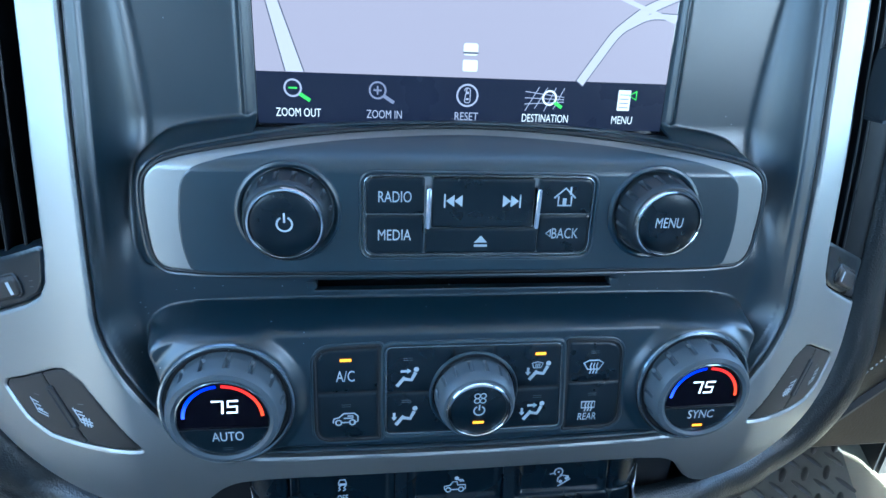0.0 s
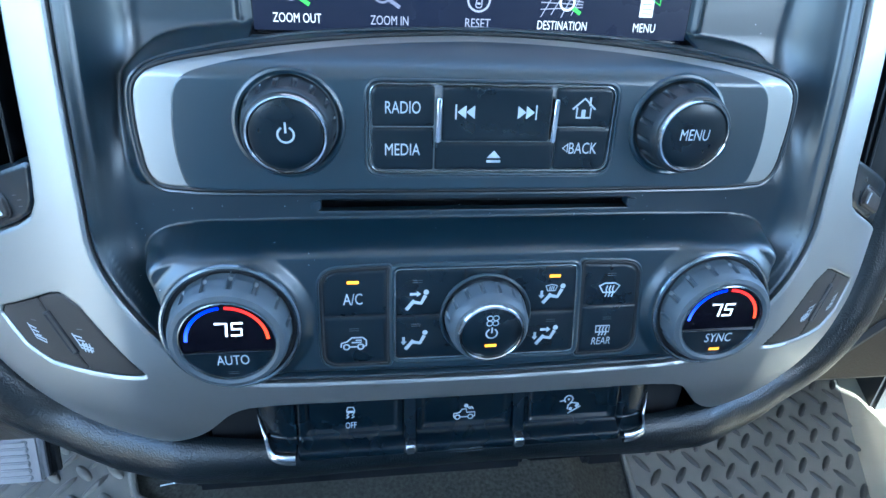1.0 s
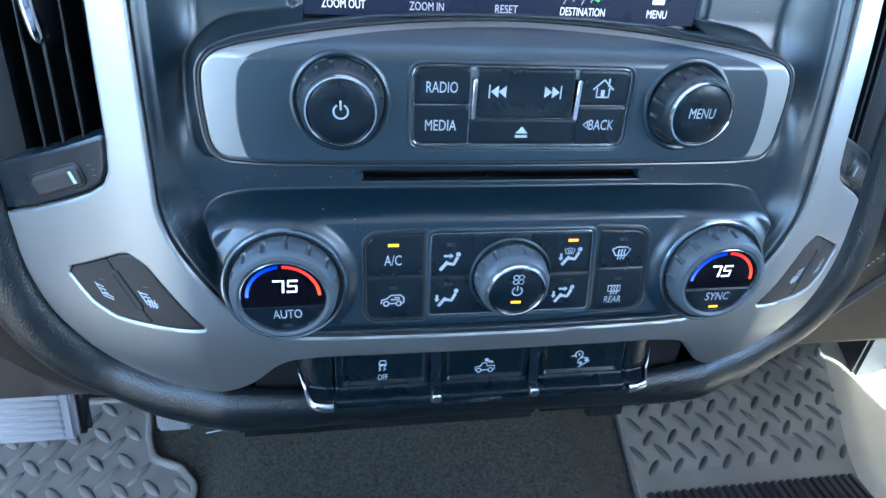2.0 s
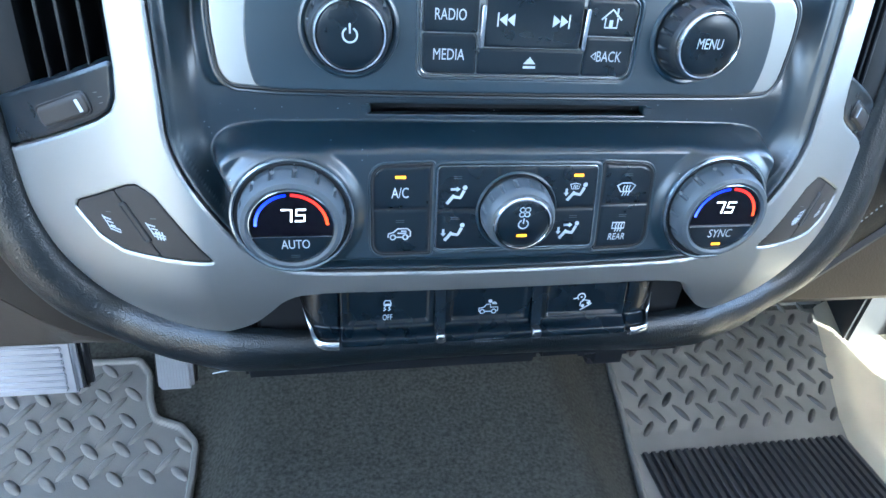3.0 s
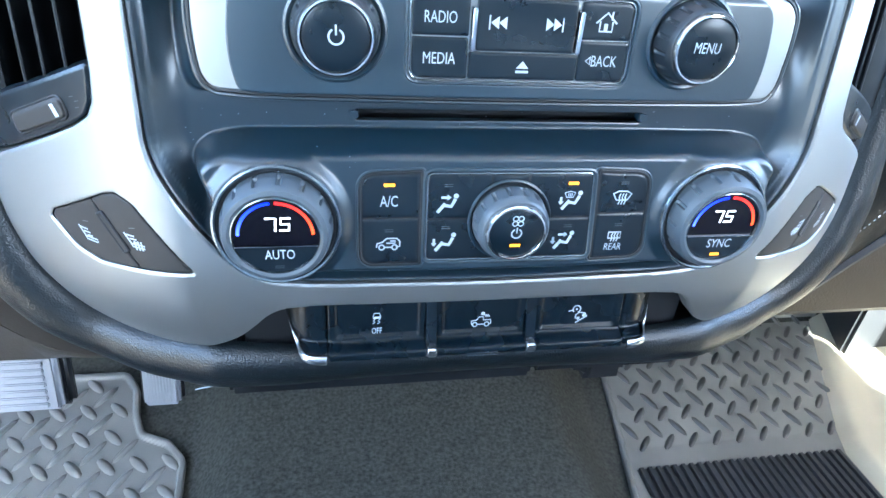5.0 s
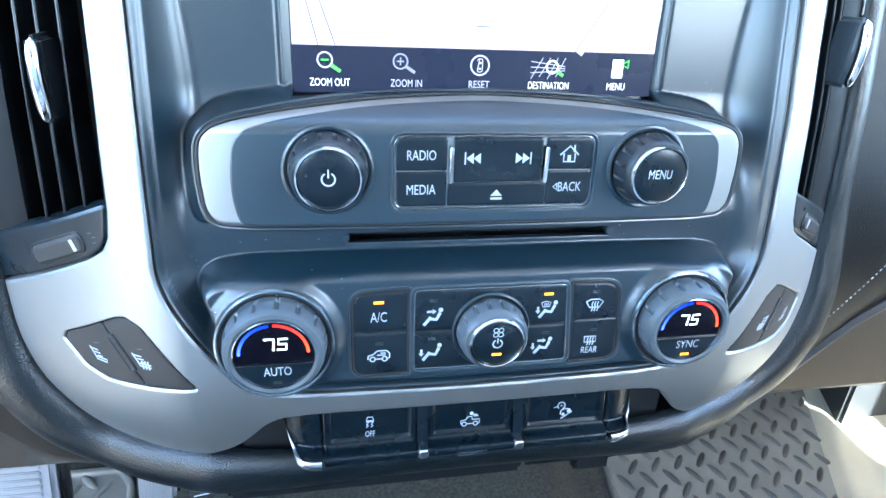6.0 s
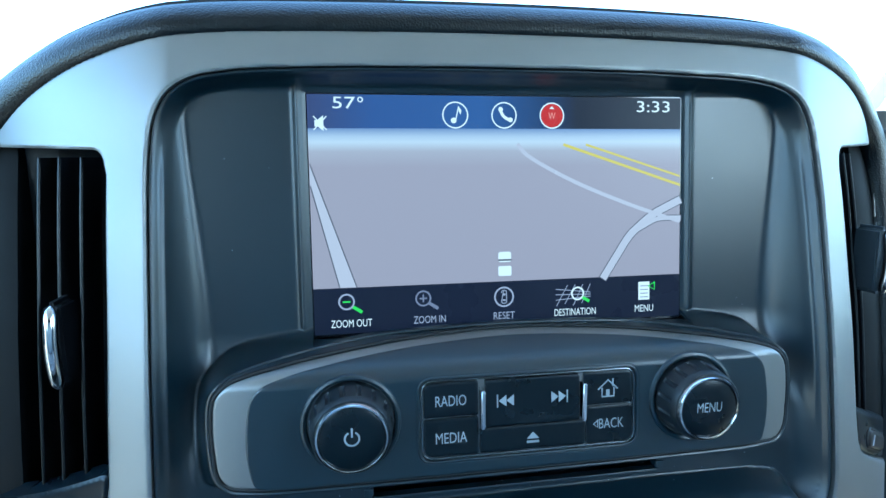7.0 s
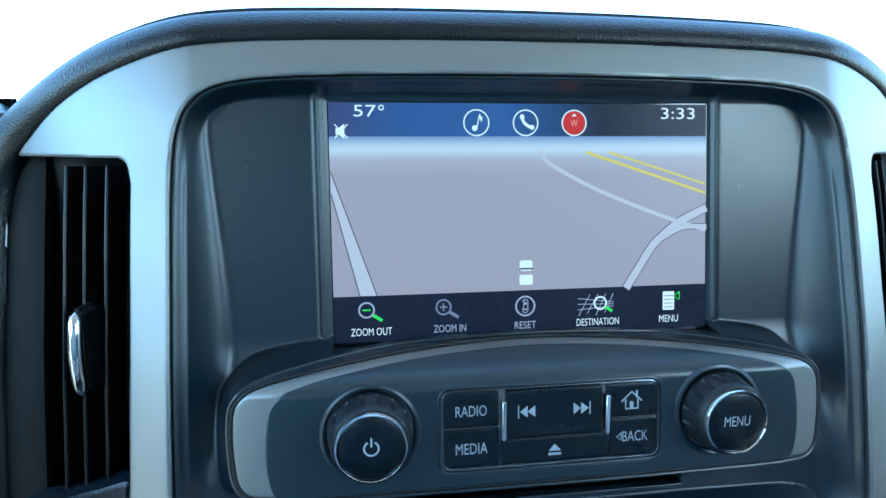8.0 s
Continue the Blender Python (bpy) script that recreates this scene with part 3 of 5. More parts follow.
# ---- display ----
def glow(name, rows, axis, power=1.0):
    """A lit screen area whose colour runs along one axis: rows of (place, colour)."""
    m = bpy.data.materials.new(name)
    m.use_nodes = True
    nt = m.node_tree
    b = nt.nodes["Principled BSDF"]
    b.inputs["Base Color"].default_value, b.inputs["Roughness"].default_value = (0.006, 0.006, 0.008, 1), 0.3
    b.inputs["Specular IOR Level"].default_value = 0.15
    tc, sep = nt.nodes.new("ShaderNodeTexCoord"), nt.nodes.new("ShaderNodeSeparateXYZ")
    nt.links.new(tc.outputs["Object"], sep.inputs[0])
    lo, hi = rows[0][0], rows[-1][0]
    mr, cr = nt.nodes.new("ShaderNodeMapRange"), nt.nodes.new("ShaderNodeValToRGB")
    mr.inputs["From Min"].default_value, mr.inputs["From Max"].default_value = lo, hi
    nt.links.new(sep.outputs[axis], mr.inputs["Value"])
    nt.links.new(mr.outputs[0], cr.inputs[0])
    while len(cr.color_ramp.elements) < len(rows):
        cr.color_ramp.elements.new(0.5)
    for el, (p, c) in zip(cr.color_ramp.elements, rows):
        el.position = (p - lo) / (hi - lo)
        el.color = (*c, 1)
    nt.links.new(cr.outputs[0], b.inputs["Emission Color"])
    b.inputs["Emission Strength"].default_value = power * GLOW
    return m


def lit(name, c, power=1.0):
    return mat(name, (0.01, 0.01, 0.012), 0.3, spec=0.15, emit=c, power=power)


display = empty("display_screen", "lit navigation screen showing a map, set in the dash", "screen", at=(0, 0.01, 0.80))
sheet("glass", GLASS, lambda x, z: y_screen(x, z) + 0.0012, GLOSS, display, "glossy black screen glass", res=0.004, edge=0.0003, depth=0.006)


def panel(x0, x1, z0, z1, k):
    return flat([(x0, z0), (x1, z0), (x1, z1), (x0, z1)], lambda x, z: y_screen(x, z) + 0.0011 - k * 0.00006, 0.00004)


S_MAP = glow("map lilac", [(0.819, (0.39, 0.34, 0.40)), (0.872, (0.40, 0.35, 0.41)), (0.879, (0.46, 0.43, 0.49)), (0.883, (0.62, 0.66, 0.74)), (0.8855, (0.50, 0.56, 0.68)), (0.890, (0.12, 0.20, 0.42))], "Z")
S_TOP = glow("status bar blue", [(-0.088, (0.055, 0.07, 0.17)), (-0.06, (0.05, 0.10, 0.28)), (-0.01, (0.05, 0.11, 0.30)), (0.022, (0.02, 0.045, 0.12)), (0.035, (0.008, 0.012, 0.028)), (0.088, (0.008, 0.012, 0.026))], "X")
S_BOT = lit("menu bar navy", (0.006, 0.009, 0.025))
S_WHITE = lit("screen white", (0.85, 0.88, 0.90))
S_GREY = lit("screen grey", (0.20, 0.21, 0.30))
S_MID = lit("screen pale grey", (0.38, 0.39, 0.50))
S_ROAD = lit("screen road", (0.56, 0.53, 0.61))
S_LINE = lit("screen road edge", (0.10, 0.10, 0.13))
S_YELLOW = lit("screen yellow", (0.72, 0.56, 0.10))
S_RED = lit("screen red", (0.55, 0.02, 0.02))
S_GREEN = lit("screen green", (0.15, 0.70, 0.10))
S_NAVY = lit("screen dark", (0.01, 0.012, 0.03))
part("map_area", panel(-0.0880, 0.0880, 0.819, 0.890, 1), S_MAP, display, "pale lilac map")
part("status_bar", panel(-0.0880, 0.0880, 0.889, 0.9036, 2), S_TOP, display, "dark blue status bar")
part("menu_bar", panel(-0.0880, 0.0880, 0.7985, 0.819, 4), S_BOT, display, "navy menu bar")


def sy(k):
    return lambda x, z: y_screen(x, z) + 0.00110 - k * 0.00006


def clipped(line):
    return [(max(-0.0878, min(0.0878, x)), max(0.8192, min(0.8825, z))) for x, z in line]


def road(name, line, w, material, k, rim=True):
    line = clipped(spline(mm(line), 6, closed=False)) if len(line) > 2 else clipped(mm(line))
    if rim:
        strokes(name + "_edge", [line], w + 0.0008, sy(k - 2), S_LINE, display)
    strokes(name, [line], w, sy(k - 1), material, display)


strokes("map_road", [], 0.001, sy(4), S_ROAD, display, fills=[[(-0.0878, 0.8737), (-0.0878, 0.8639), (-0.0765, 0.8192), (-0.069, 0.8192)]])
strokes("map_road_edge", [[(-0.0876, 0.8735), (-0.069, 0.8194)], [(-0.0876, 0.8639), (-0.0765, 0.8194)]], 0.0005, sy(5), S_LINE, display)
road("map_road", [(6.6, 881.5), (9.5, 878), (15.4, 874), (34.3, 864.3), (60, 854), (73.5, 849.3), (87.2, 845)], 0.0018, S_ROAD, 4, False)
road("map_road", [(86.6, 854.6), (80, 851.6), (73.5, 848.3), (66, 842.5), (61.6, 838.5), (55, 829), (48.9, 819.8)], 0.0036, S_ROAD, 4)
road("map_road", [(87.2, 846.5), (76, 846.2), (66, 841.5)], 0.0022, S_ROAD, 4)
road("map_road", [(29, 881.6), (87.3, 862.5)], 0.0013, S_YELLOW, 4, False)
road("map_road", [(40, 881.6), (87.3, 866.7)], 0.0010, S_YELLOW, 4, False)
strokes("truck_marker", [], 0.001, sy(6), S_WHITE, display, fills=[box2(-0.0037, 0.0024, 0.8280, 0.8328, 0.0012), box2(-0.0038, 0.0025, 0.8216, 0.8262, 0.0008)], label="small white truck marker")
strokes("truck_marker_glass", [[(-0.0034, 0.8290), (0.0021, 0.8290)]], 0.0008, sy(8), S_LINE, display)
lettering("temperature", "57", -0.0722, 0.9000, 0.0098, 0.0050, sy(5), S_WHITE, display)
strokes("degree_sign", [arc(-0.0651, 0.9014, 0.0010, 0, 360)], 0.0005, sy(5), S_WHITE, display)
lettering("clock", "3:33", 0.0736, 0.8995, 0.0170, 0.0052, sy(5), S_WHITE, display)
strokes("mute_symbol", [[(-0.0853, 0.8940), (-0.0800, 0.8884)], [(-0.0853, 0.8884), (-0.0800, 0.8940)]], 0.0005, sy(6), S_WHITE, display,
        fills=[[(-0.0850, 0.8925), (-0.0850, 0.8898), (-0.0838, 0.8898), (-0.0812, 0.8878), (-0.0812, 0.8945), (-0.0838, 0.8925)]])
for cx, m in ((-0.0228, S_WHITE), (-0.0001, S_WHITE), (0.0228, S_WHITE)):
    strokes("status_ring", [arc(cx, 0.8950, 0.0057, 0, 360, 28)], 0.0006, sy(5), m, display)
strokes("compass_disc", [], 0.001, sy(4), S_RED, display, discs=[(0.0228, 0.8950, 0.0054)], label="red compass disc")
lettering("compass_letter", "W", 0.0228, 0.8949, 0.0034, 0.0031, sy(6), lit("pale red", (0.9, 0.35, 0.3)), display)
strokes("compass_pointer", [], 0.001, sy(6), S_WHITE, display, fills=[[(0.0216, 0.8980), (0.0240, 0.8980), (0.0228, 0.8993)]])
strokes("note_symbol", [[(-0.0226, 0.8930), (-0.0213, 0.8986)]], 0.0005, sy(6), S_WHITE, display, discs=[(-0.0236, 0.8926, 0.0013)],
        fills=[[(-0.0214, 0.8990), (-0.0200, 0.8972), (-0.0204, 0.8950), (-0.0212, 0.8966)]])
strokes("phone_symbol", [arc(0.0034, 0.8982, 0.0052, 182, 268, 10)], 0.0014, sy(6), S_WHITE, display, discs=[(-0.0017, 0.8976, 0.0011), (0.0028, 0.8930, 0.0011)])
for name, text, x, w, m in (("menu_word", "ZOOM OUT", -0.0717, 0.0182, S_WHITE), ("menu_word", "ZOOM IN", -0.0364, 0.0148, S_MID), ("menu_word", "RESET", -0.0012, 0.0102, S_MID),
                            ("menu_word", "DESTINATION", 0.0338, 0.0208, S_WHITE), ("menu_word", "MENU", 0.0692, 0.0096, S_WHITE)):
    lettering(name, text, x, 0.8031, w, 0.0034, sy(5), m, display)
for x, m, bar, hm in ((-0.0737, S_MID, S_GREEN, S_GREEN), (-0.0392, S_GREY, S_GREY, S_GREY)):
    strokes("magnifier_ring", [arc(x, 0.8128, 0.0033, 0, 360, 20)], 0.0008, sy(5), m, display)
    strokes("magnifier_sign", [[(x - 0.0014, 0.8128), (x + 0.0014, 0.8128)]] + ([[(x, 0.8114), (x, 0.8142)]] if m is S_GREY else []), 0.0007, sy(5), bar, display)
    strokes("magnifier_handle", [[(x + 0.0032, 0.8102), (x + 0.0062, 0.8083)]], 0.0015, sy(5), hm, display)
strokes("reset_symbol", [arc(-0.0012, 0.8118, 0.0044, 0, 360, 24)], 0.0008, sy(5), S_MID, display)
strokes("reset_car", [list(map(tuple, box2(-0.0024, 0.0, 0.8088, 0.8148, 0.001))) + [(-0.0024 + 0.001, 0.8148)]], 0.0004, sy(5), S_MID, display,
        fills=[box2(-0.0019, -0.0005, 0.8124, 0.8134, 0.0003), box2(-0.0019, -0.0005, 0.8099, 0.8107, 0.0003)])
strokes("destination_streets", [[(0.0245 + k * 0.0042, 0.8062 + (k % 2) * 0.001), (0.0300 + k * 0.0038, 0.8160)] for k in range(4)] + [[(0.0242, 0.8142 - k * 0.0026), (0.0415, 0.8092 - k * 0.0010 + 0.003)] for k in range(3)], 0.00035, sy(5), S_MID, display)
strokes("destination_ring", [arc(0.0350, 0.8118, 0.0029, 0, 360, 20)], 0.0008, sy(7), S_WHITE, display)
strokes("destination_handle", [[(0.0376, 0.8098), (0.0402, 0.8082)]], 0.0015, sy(7), S_GREEN, display)
strokes("menu_sheet", [], 0.001, sy(5), S_WHITE, display, fills=[box2(0.0662, 0.0720, 0.8072, 0.8160, 0.0003)])
strokes("menu_sheet_lines", [[(0.0672, 0.8140 - k * 0.0018), (0.0710, 0.8140 - k * 0.0018)] for k in range(4)], 0.0004, sy(7), S_GREY, display)
strokes("menu_sheet_arrow", [[(0.0745, 0.8156), (0.0712, 0.8138), (0.0745, 0.8120), (0.0745, 0.8156)]], 0.0006, sy(8), S_GREEN, display)


# ---- radio panel ----
radio = empty("radio_panel", "black car stereo panel with silver ends, two knobs and buttons", "radio", at=(0, -0.02, 0.747))
sheet("bar_body", RADIO, lambda x, z: y_bar(x, z) + 0.0012, SILVER, radio, "satin silver end caps", res=0.0007, edge=0.0010, depth=0.014)
face_out = spline(mm(mirrored([(0, 798.5), (35, 797.6), (60, 796.1), (80, 794.0), (97, 791.4), (107, 788.2), (111, 783.5), (112.6, 776), (113.4, 766), (112.6, 756), (110.6, 749.4), (109, 748.4), (70, 747.5), (0, 747.1)])), 6) - (0.0010, 0)
sheet("face_plate", face_out, y_bar, FACE, radio, "matt black face", res=0.0007, edge=0.0005, depth=0.003,
      holes=(box2(-0.0470, 0.0486, 0.7528, 0.7882, 0.006), circle2(-0.0739, 0.7722, 0.0186), circle2(0.0739, 0.7722, 0.0186)))


def bead(name, outline, y, r, material, parent, label="", fl=1.0):
    f = y if callable(y) else (lambda a, b: y)
    return part(name, tube([(p[0], float(f(p[0], p[1])), p[1]) for p in outline], r, 8, True, fl), material, parent, label)


def grow(outline, o):
    p = np.asarray(outline, float)
    t = np.roll(p, -1, 0) - np.roll(p, 1, 0)
    n = np.stack([t[:, 1], -t[:, 0]], 1) / np.maximum(np.linalg.norm(t, axis=1), 1e-9)[:, None]
    a = np.roll(p, -1, 0)
    area = float(np.sum(p[:, 0] * a[:, 1] - a[:, 0] * p[:, 1]))
    return p + n * (o if area > 0 else -o)


bead("hood_edge", grow(RADIO, 0.0021), lambda x, z: float(y_bar(x, min(z, 0.7995))) + 0.0026 + 0.0026 * float(smooth(np.array(z), 0.786, 0.797)), 0.0009, FASCIA, radio)
bead("bar_joint", grow(RADIO, 0.0006), lambda x, z: float(y_bar(x, z)) + 0.0026, 0.0010, DARK, radio)
part("button_well", block(-0.0480, 0.0496, -0.0265, -0.020, 0.752, 0.789), DARK, radio)
bead("well_rim", box2(-0.0467, 0.0483, 0.7531, 0.7879, 0.0058), lambda x, z: y_radio(x, min(z, 0.786)) + 0.0002, 0.0007, FACE, radio)
bead("chrome_line", box2(-0.0453, 0.0469, 0.7545, 0.7866, 0.0048), lambda x, z: y_radio(x, min(z, 0.786)) + 0.0003, 0.0004, SMOKE, radio, "thin smoked chrome line")


def pushbutton(name, outline, parent, y, label="", dome=0.0, material=BUTTON):
    c = np.asarray(outline).mean(0)
    r = np.abs(np.asarray(outline) - c).max(0)
    return sheet(name, outline, lambda x, z: y(x, z) - dome * (1 - ((x - c[0]) / r[0]) ** 2) * (1 - ((z - c[1]) / r[1]) ** 2), material, parent, label, res=0.0009, edge=0.0005, depth=0.005)


def yr(x, z):
    return -0.0312 + (z - 0.765) * 0.08 + 0 * x


b_radio = pushbutton("button", rounded([(-0.0445, 0.7859), (-0.0219, 0.7859), (-0.0219, 0.7715), (-0.0445, 0.7715)], [0.004, 0.0004, 0.0004, 0.0004]), radio, yr)
b_media = pushbutton("button", rounded([(-0.0445, 0.7709), (-0.0219, 0.7709), (-0.0219, 0.7552), (-0.0445, 0.7552)], [0.0004, 0.0004, 0.0004, 0.004]), radio, yr)
b_seek = pushbutton("button", box2(-0.0190, 0.0218, 0.7664, 0.7859, 0.0005), radio, lambda x, z: yr(x, z) - 0.0010, dome=-0.0006)
b_eject = pushbutton("button", box2(-0.0213, 0.0246, 0.7552, 0.7656, 0.0004), radio, yr)
b_home = pushbutton("button", rounded([(0.0241, 0.7859), (0.0462, 0.7859), (0.0462, 0.7717), (0.0241, 0.7717)], [0.0004, 0.004, 0.0004, 0.0004]), radio, yr)
b_back = pushbutton("button", rounded([(0.0252, 0.7711), (0.0462, 0.7711), (0.0462, 0.7552), (0.0252, 0.7552)], [0.0004, 0.0004, 0.004, 0.0004]), radio, yr)
for x in (-0.0205, 0.0232):
    part("chrome_bar", block(x - 0.0009, x + 0.0009, -0.0337, -0.028, 0.7662, 0.7828, 0.0004), CHROME, radio, "upright chrome bar")
lettering("word", "RADIO", -0.0334, 0.7784, 0.0128, 0.0044, yr, PRINT, b_radio)
lettering("word", "MEDIA", -0.0334, 0.7630, 0.0130, 0.0044, yr, PRINT, b_media)


def ys(x, z):
    return yr(x, z) - 0.0010


for cx, s in ((-0.0107, -1), (0.0127, 1)):
    strokes("skip_symbol", [[(cx + s * 0.0034, 0.7748), (cx + s * 0.0034, 0.7796)]], 0.0006, ys, PRINT, b_seek,
            fills=[[(cx - s * 0.0036, 0.7748), (cx - s * 0.0036, 0.7796), (cx - s * 0.0004, 0.7772)], [(cx - s * 0.0004, 0.7748), (cx - s * 0.0004, 0.7796), (cx + s * 0.0029, 0.7772)]])
strokes("eject_symbol", [], 0.001, yr, PRINT, b_eject, fills=[[(-0.0014, 0.7597), (0.0040, 0.7597), (0.0013, 0.7626)], [(-0.0014, 0.7579), (0.0040, 0.7579), (0.0040, 0.7589), (-0.0014, 0.7589)]])
hx, hz = 0.0348, 0.7787
strokes("home_symbol", [[(hx - 0.0042, hz - 0.0002), (hx, hz + 0.0036), (hx + 0.0042, hz - 0.0002)], [(hx - 0.0027, hz), (hx - 0.0027, hz - 0.0035), (hx + 0.0027, hz - 0.0035), (hx + 0.0027, hz)], [(hx + 0.0022, hz + 0.0012), (hx + 0.0022, hz + 0.0038)]], 0.0007, yr, PRINT, b_home,
        fills=[box2(hx - 0.0009, hx + 0.0007, hz - 0.0032, hz - 0.0005, 0.0003)])
lettering("word", "BACK", 0.0363, 0.7635, 0.0112, 0.0044, yr, PRINT, b_back)
strokes("back_arrow", [[(0.0301, 0.7650), (0.0282, 0.7635), (0.0301, 0.7620), (0.0301, 0.7650)]], 0.0005, yr, PRINT, b_back)


def notches(count, depth, y0, y1, width=0.36):
    def wave(a, y):
        if y0 < y < y1:
            p = (a * count / (2 * math.pi)) % 1
            return 1 - depth * (1 if abs(p - 0.5) < width / 2 else 0)
        return 1
    return wave


def small_knob(cx, cz, label):
    bead("knob_seat", circle2(cx, cz, 0.0186, 72), lambda x, z: float(y_radio(x, min(z, 0.787))) + 0.0002, 0.0014, FACE, radio)
    part("knob_well", lathe([(0.0188, -0.0295), (0.0176, -0.0265), (0.0150, -0.0255), (0.0, -0.0255)], cx, cz, 48, cap=False), DARK, radio)
    prof = [(0.0166, -0.026), (0.0166, -0.0315), (0.0166, -0.0320), (0.0157, -0.0392), (0.0156, -0.0398), (0.0150, -0.0420), (0.0145, -0.0427), (0.0130, -0.0429)]
    k = part("knob", lathe(prof, cx, cz, 144, notches(16, 0.050, -0.0397, -0.0318, 0.22)), KNOBDARK, radio, label)
    part("chrome_ring", lathe([(0.0139, -0.0420), (0.0139, -0.0436), (0.0135, -0.0444), (0.0129, -0.0445), (0.0125, -0.0439), (0.0124, -0.0425)], cx, cz, 72, cap=False), CHROME, k, "bright chrome ring")
    part("cap", lathe([(0.0124, -0.0425), (0.0123, -0.0438), (0.0118, -0.0441), (0.006, -0.0443), (0.0005, -0.0444)], cx, cz, 72), BUTTON, k)
    return k


k1 = small_knob(-0.0737, 0.7722, "black rubber volume knob with chrome rim")
k2 = small_knob(0.0737, 0.7722, "black rubber menu knob with chrome rim")
strokes("power_symbol", [arc(-0.0737, 0.7726, 0.0027, 125, 415, 20), [(-0.0737, 0.7735), (-0.0737, 0.7765)]], 0.0007, -0.0444, PRINT, k1)
lettering("word", "MENU", 0.0734, 0.7730, 0.0112, 0.0042, -0.0444, PRINT, k2)


# ---- climate panel ----
climate = empty("climate_panel", "black climate control panel with two lit dials and a fan knob", "climate control", at=(0, -0.03, 0.665))


def yc(x, z):
    return y_climate(x, z) - 0.0006


def ring_line(name, o, r, m, dy=0.0, label=""):
    bead(name, o, lambda x, z: float(y_climate(x, z)) + dy, r, m, climate, label)


clus_l = rounded([(-0.0652, 0.7168), (-0.0392, 0.7178), (-0.0392, 0.6752), (-0.0652, 0.6752)], [0.007, 0.0005, 0.0005, 0.006])
clus_r = rounded([(0.0410, 0.7180), (0.0652, 0.7170), (0.0680, 0.6760), (0.0425, 0.6752)], [0.0005, 0.007, 0.007, 0.0005])
clus_m = rounded([(-0.0385, 0.7192), (0.0400, 0.7192), (0.0425, 0.6748), (-0.0385, 0.6748)], 0.005)
for o in (clus_l, clus_r):
    ring_line("panel_joint", grow(o, 0.0004), 0.0007, DARK, -0.0001)
    ring_line("panel_lip", grow(o, 0.0015), 0.0006, FACE, -0.0001)
for o in (clus_l, clus_r, clus_m):
    part("button_backing", flat(grow(o, -0.0002), lambda x, z: float(y_climate(x, z)) - 0.00025, 0.002), DARK, climate)
ring_line("centre_frame", grow(clus_m, -0.0006), 0.0011, FACE, 0.0, "raised black rim")
ring_line("chrome_line", grow(clus_m, -0.0020), 0.00045, SMOKE, -0.0005, "thin smoked chrome line")
cb = {}
for n, o in (("ac", rounded([(-0.0646, 0.7162), (-0.0400, 0.7170), (-0.0402, 0.6976), (-0.0648, 0.6976)], [0.0066, 0.0005, 0.0005, 0.0005])),
             ("recirc", rounded([(-0.0648, 0.6968), (-0.0402, 0.6968), (-0.0400, 0.6760), (-0.0645, 0.6760)], [0.0005, 0.0005, 0.0005, 0.0055])),
             ("ul", rounded([(-0.0360, 0.7168), (-0.0085, 0.7168), (-0.0085, 0.6968), (-0.0360, 0.6968)], [0.0035, 0.0005, 0.0005, 0.0005])),
             ("ll", rounded([(-0.0360, 0.6960), (-0.0030, 0.6960), (-0.0030, 0.6772), (-0.0360, 0.6772)], [0.0005, 0.0005, 0.0005, 0.0035])),
             ("top", box2(-0.0079, 0.0087, 0.7110, 0.7168, 0.0004)),
             ("ur", rounded([(0.0093, 0.7168), (0.0378, 0.7168), (0.0390, 0.6968), (0.0093, 0.6968)], [0.0005, 0.0035, 0.0005, 0.0005])),
             ("lr", rounded([(0.0040, 0.6960), (0.0390, 0.6960), (0.0400, 0.6772), (0.0040, 0.6772)], [0.0005, 0.0005, 0.0035, 0.0005])),
             ("defrost", rounded([(0.0420, 0.7171), (0.0645, 0.7163), (0.0660, 0.6986), (0.0428, 0.6984)], [0.0005, 0.0066, 0.0005, 0.0005])),
             ("rear", rounded([(0.0428, 0.6976), (0.0662, 0.6978), (0.0672, 0.6766), (0.0434, 0.6760)], [0.0005, 0.0005, 0.0066, 0.0005]))):
    cb[n] = pushbutton("button", o, climate, yc, dome=0.0005)


def yb(x, z):
    return float(y_climate(x, z)) - 0.0011


def lamp(name, x, z, parent, on, y=yb):
    if on:
        strokes("indicator_lamp", [[(x - 0.0017, z), (x + 0.0017, z)]], 0.0012, y, AMBER, parent, label="lit amber lamp")
    else:
        strokes("indicator_lamp", [[(x - 0.0018, z + 0.0004), (x + 0.0018, z + 0.0004)], [(x - 0.0018, z - 0.0005), (x + 0.0018, z - 0.0005)]], 0.00025, y, PRINTDIM, parent)


lettering("word", "A/C", -0.0532, 0.7053, 0.0076, 0.0049, yb, PRINT, cb["ac"])
lamp("l", -0.0530, 0.7125, cb["ac"], True)
x, z = -0.0532, 0.6853
strokes("recirculate_symbol", [[(x - 0.0052, z - 0.0012), (x - 0.0050, z + 0.0004), (x - 0.0028, z + 0.0010), (x - 0.0008, z + 0.0028), (x + 0.0036, z + 0.0028), (x + 0.0050, z + 0.0014), (x + 0.0050, z - 0.0010), (x + 0.0036, z - 0.0014)], [(x - 0.0016, z - 0.0014), (x + 0.0016, z - 0.0014)],
        arc(x - 0.0030, z - 0.0014, 0.0012, 0, 360, 10), arc(x + 0.0027, z - 0.0014, 0.0012, 0, 360, 10), [(x - 0.0006, z + 0.0006), (x + 0.0030, z + 0.0006), (x + 0.0030, z + 0.0016), (x + 0.0010, z + 0.0016)]], 0.0006, yb, PRINT, cb["recirc"])
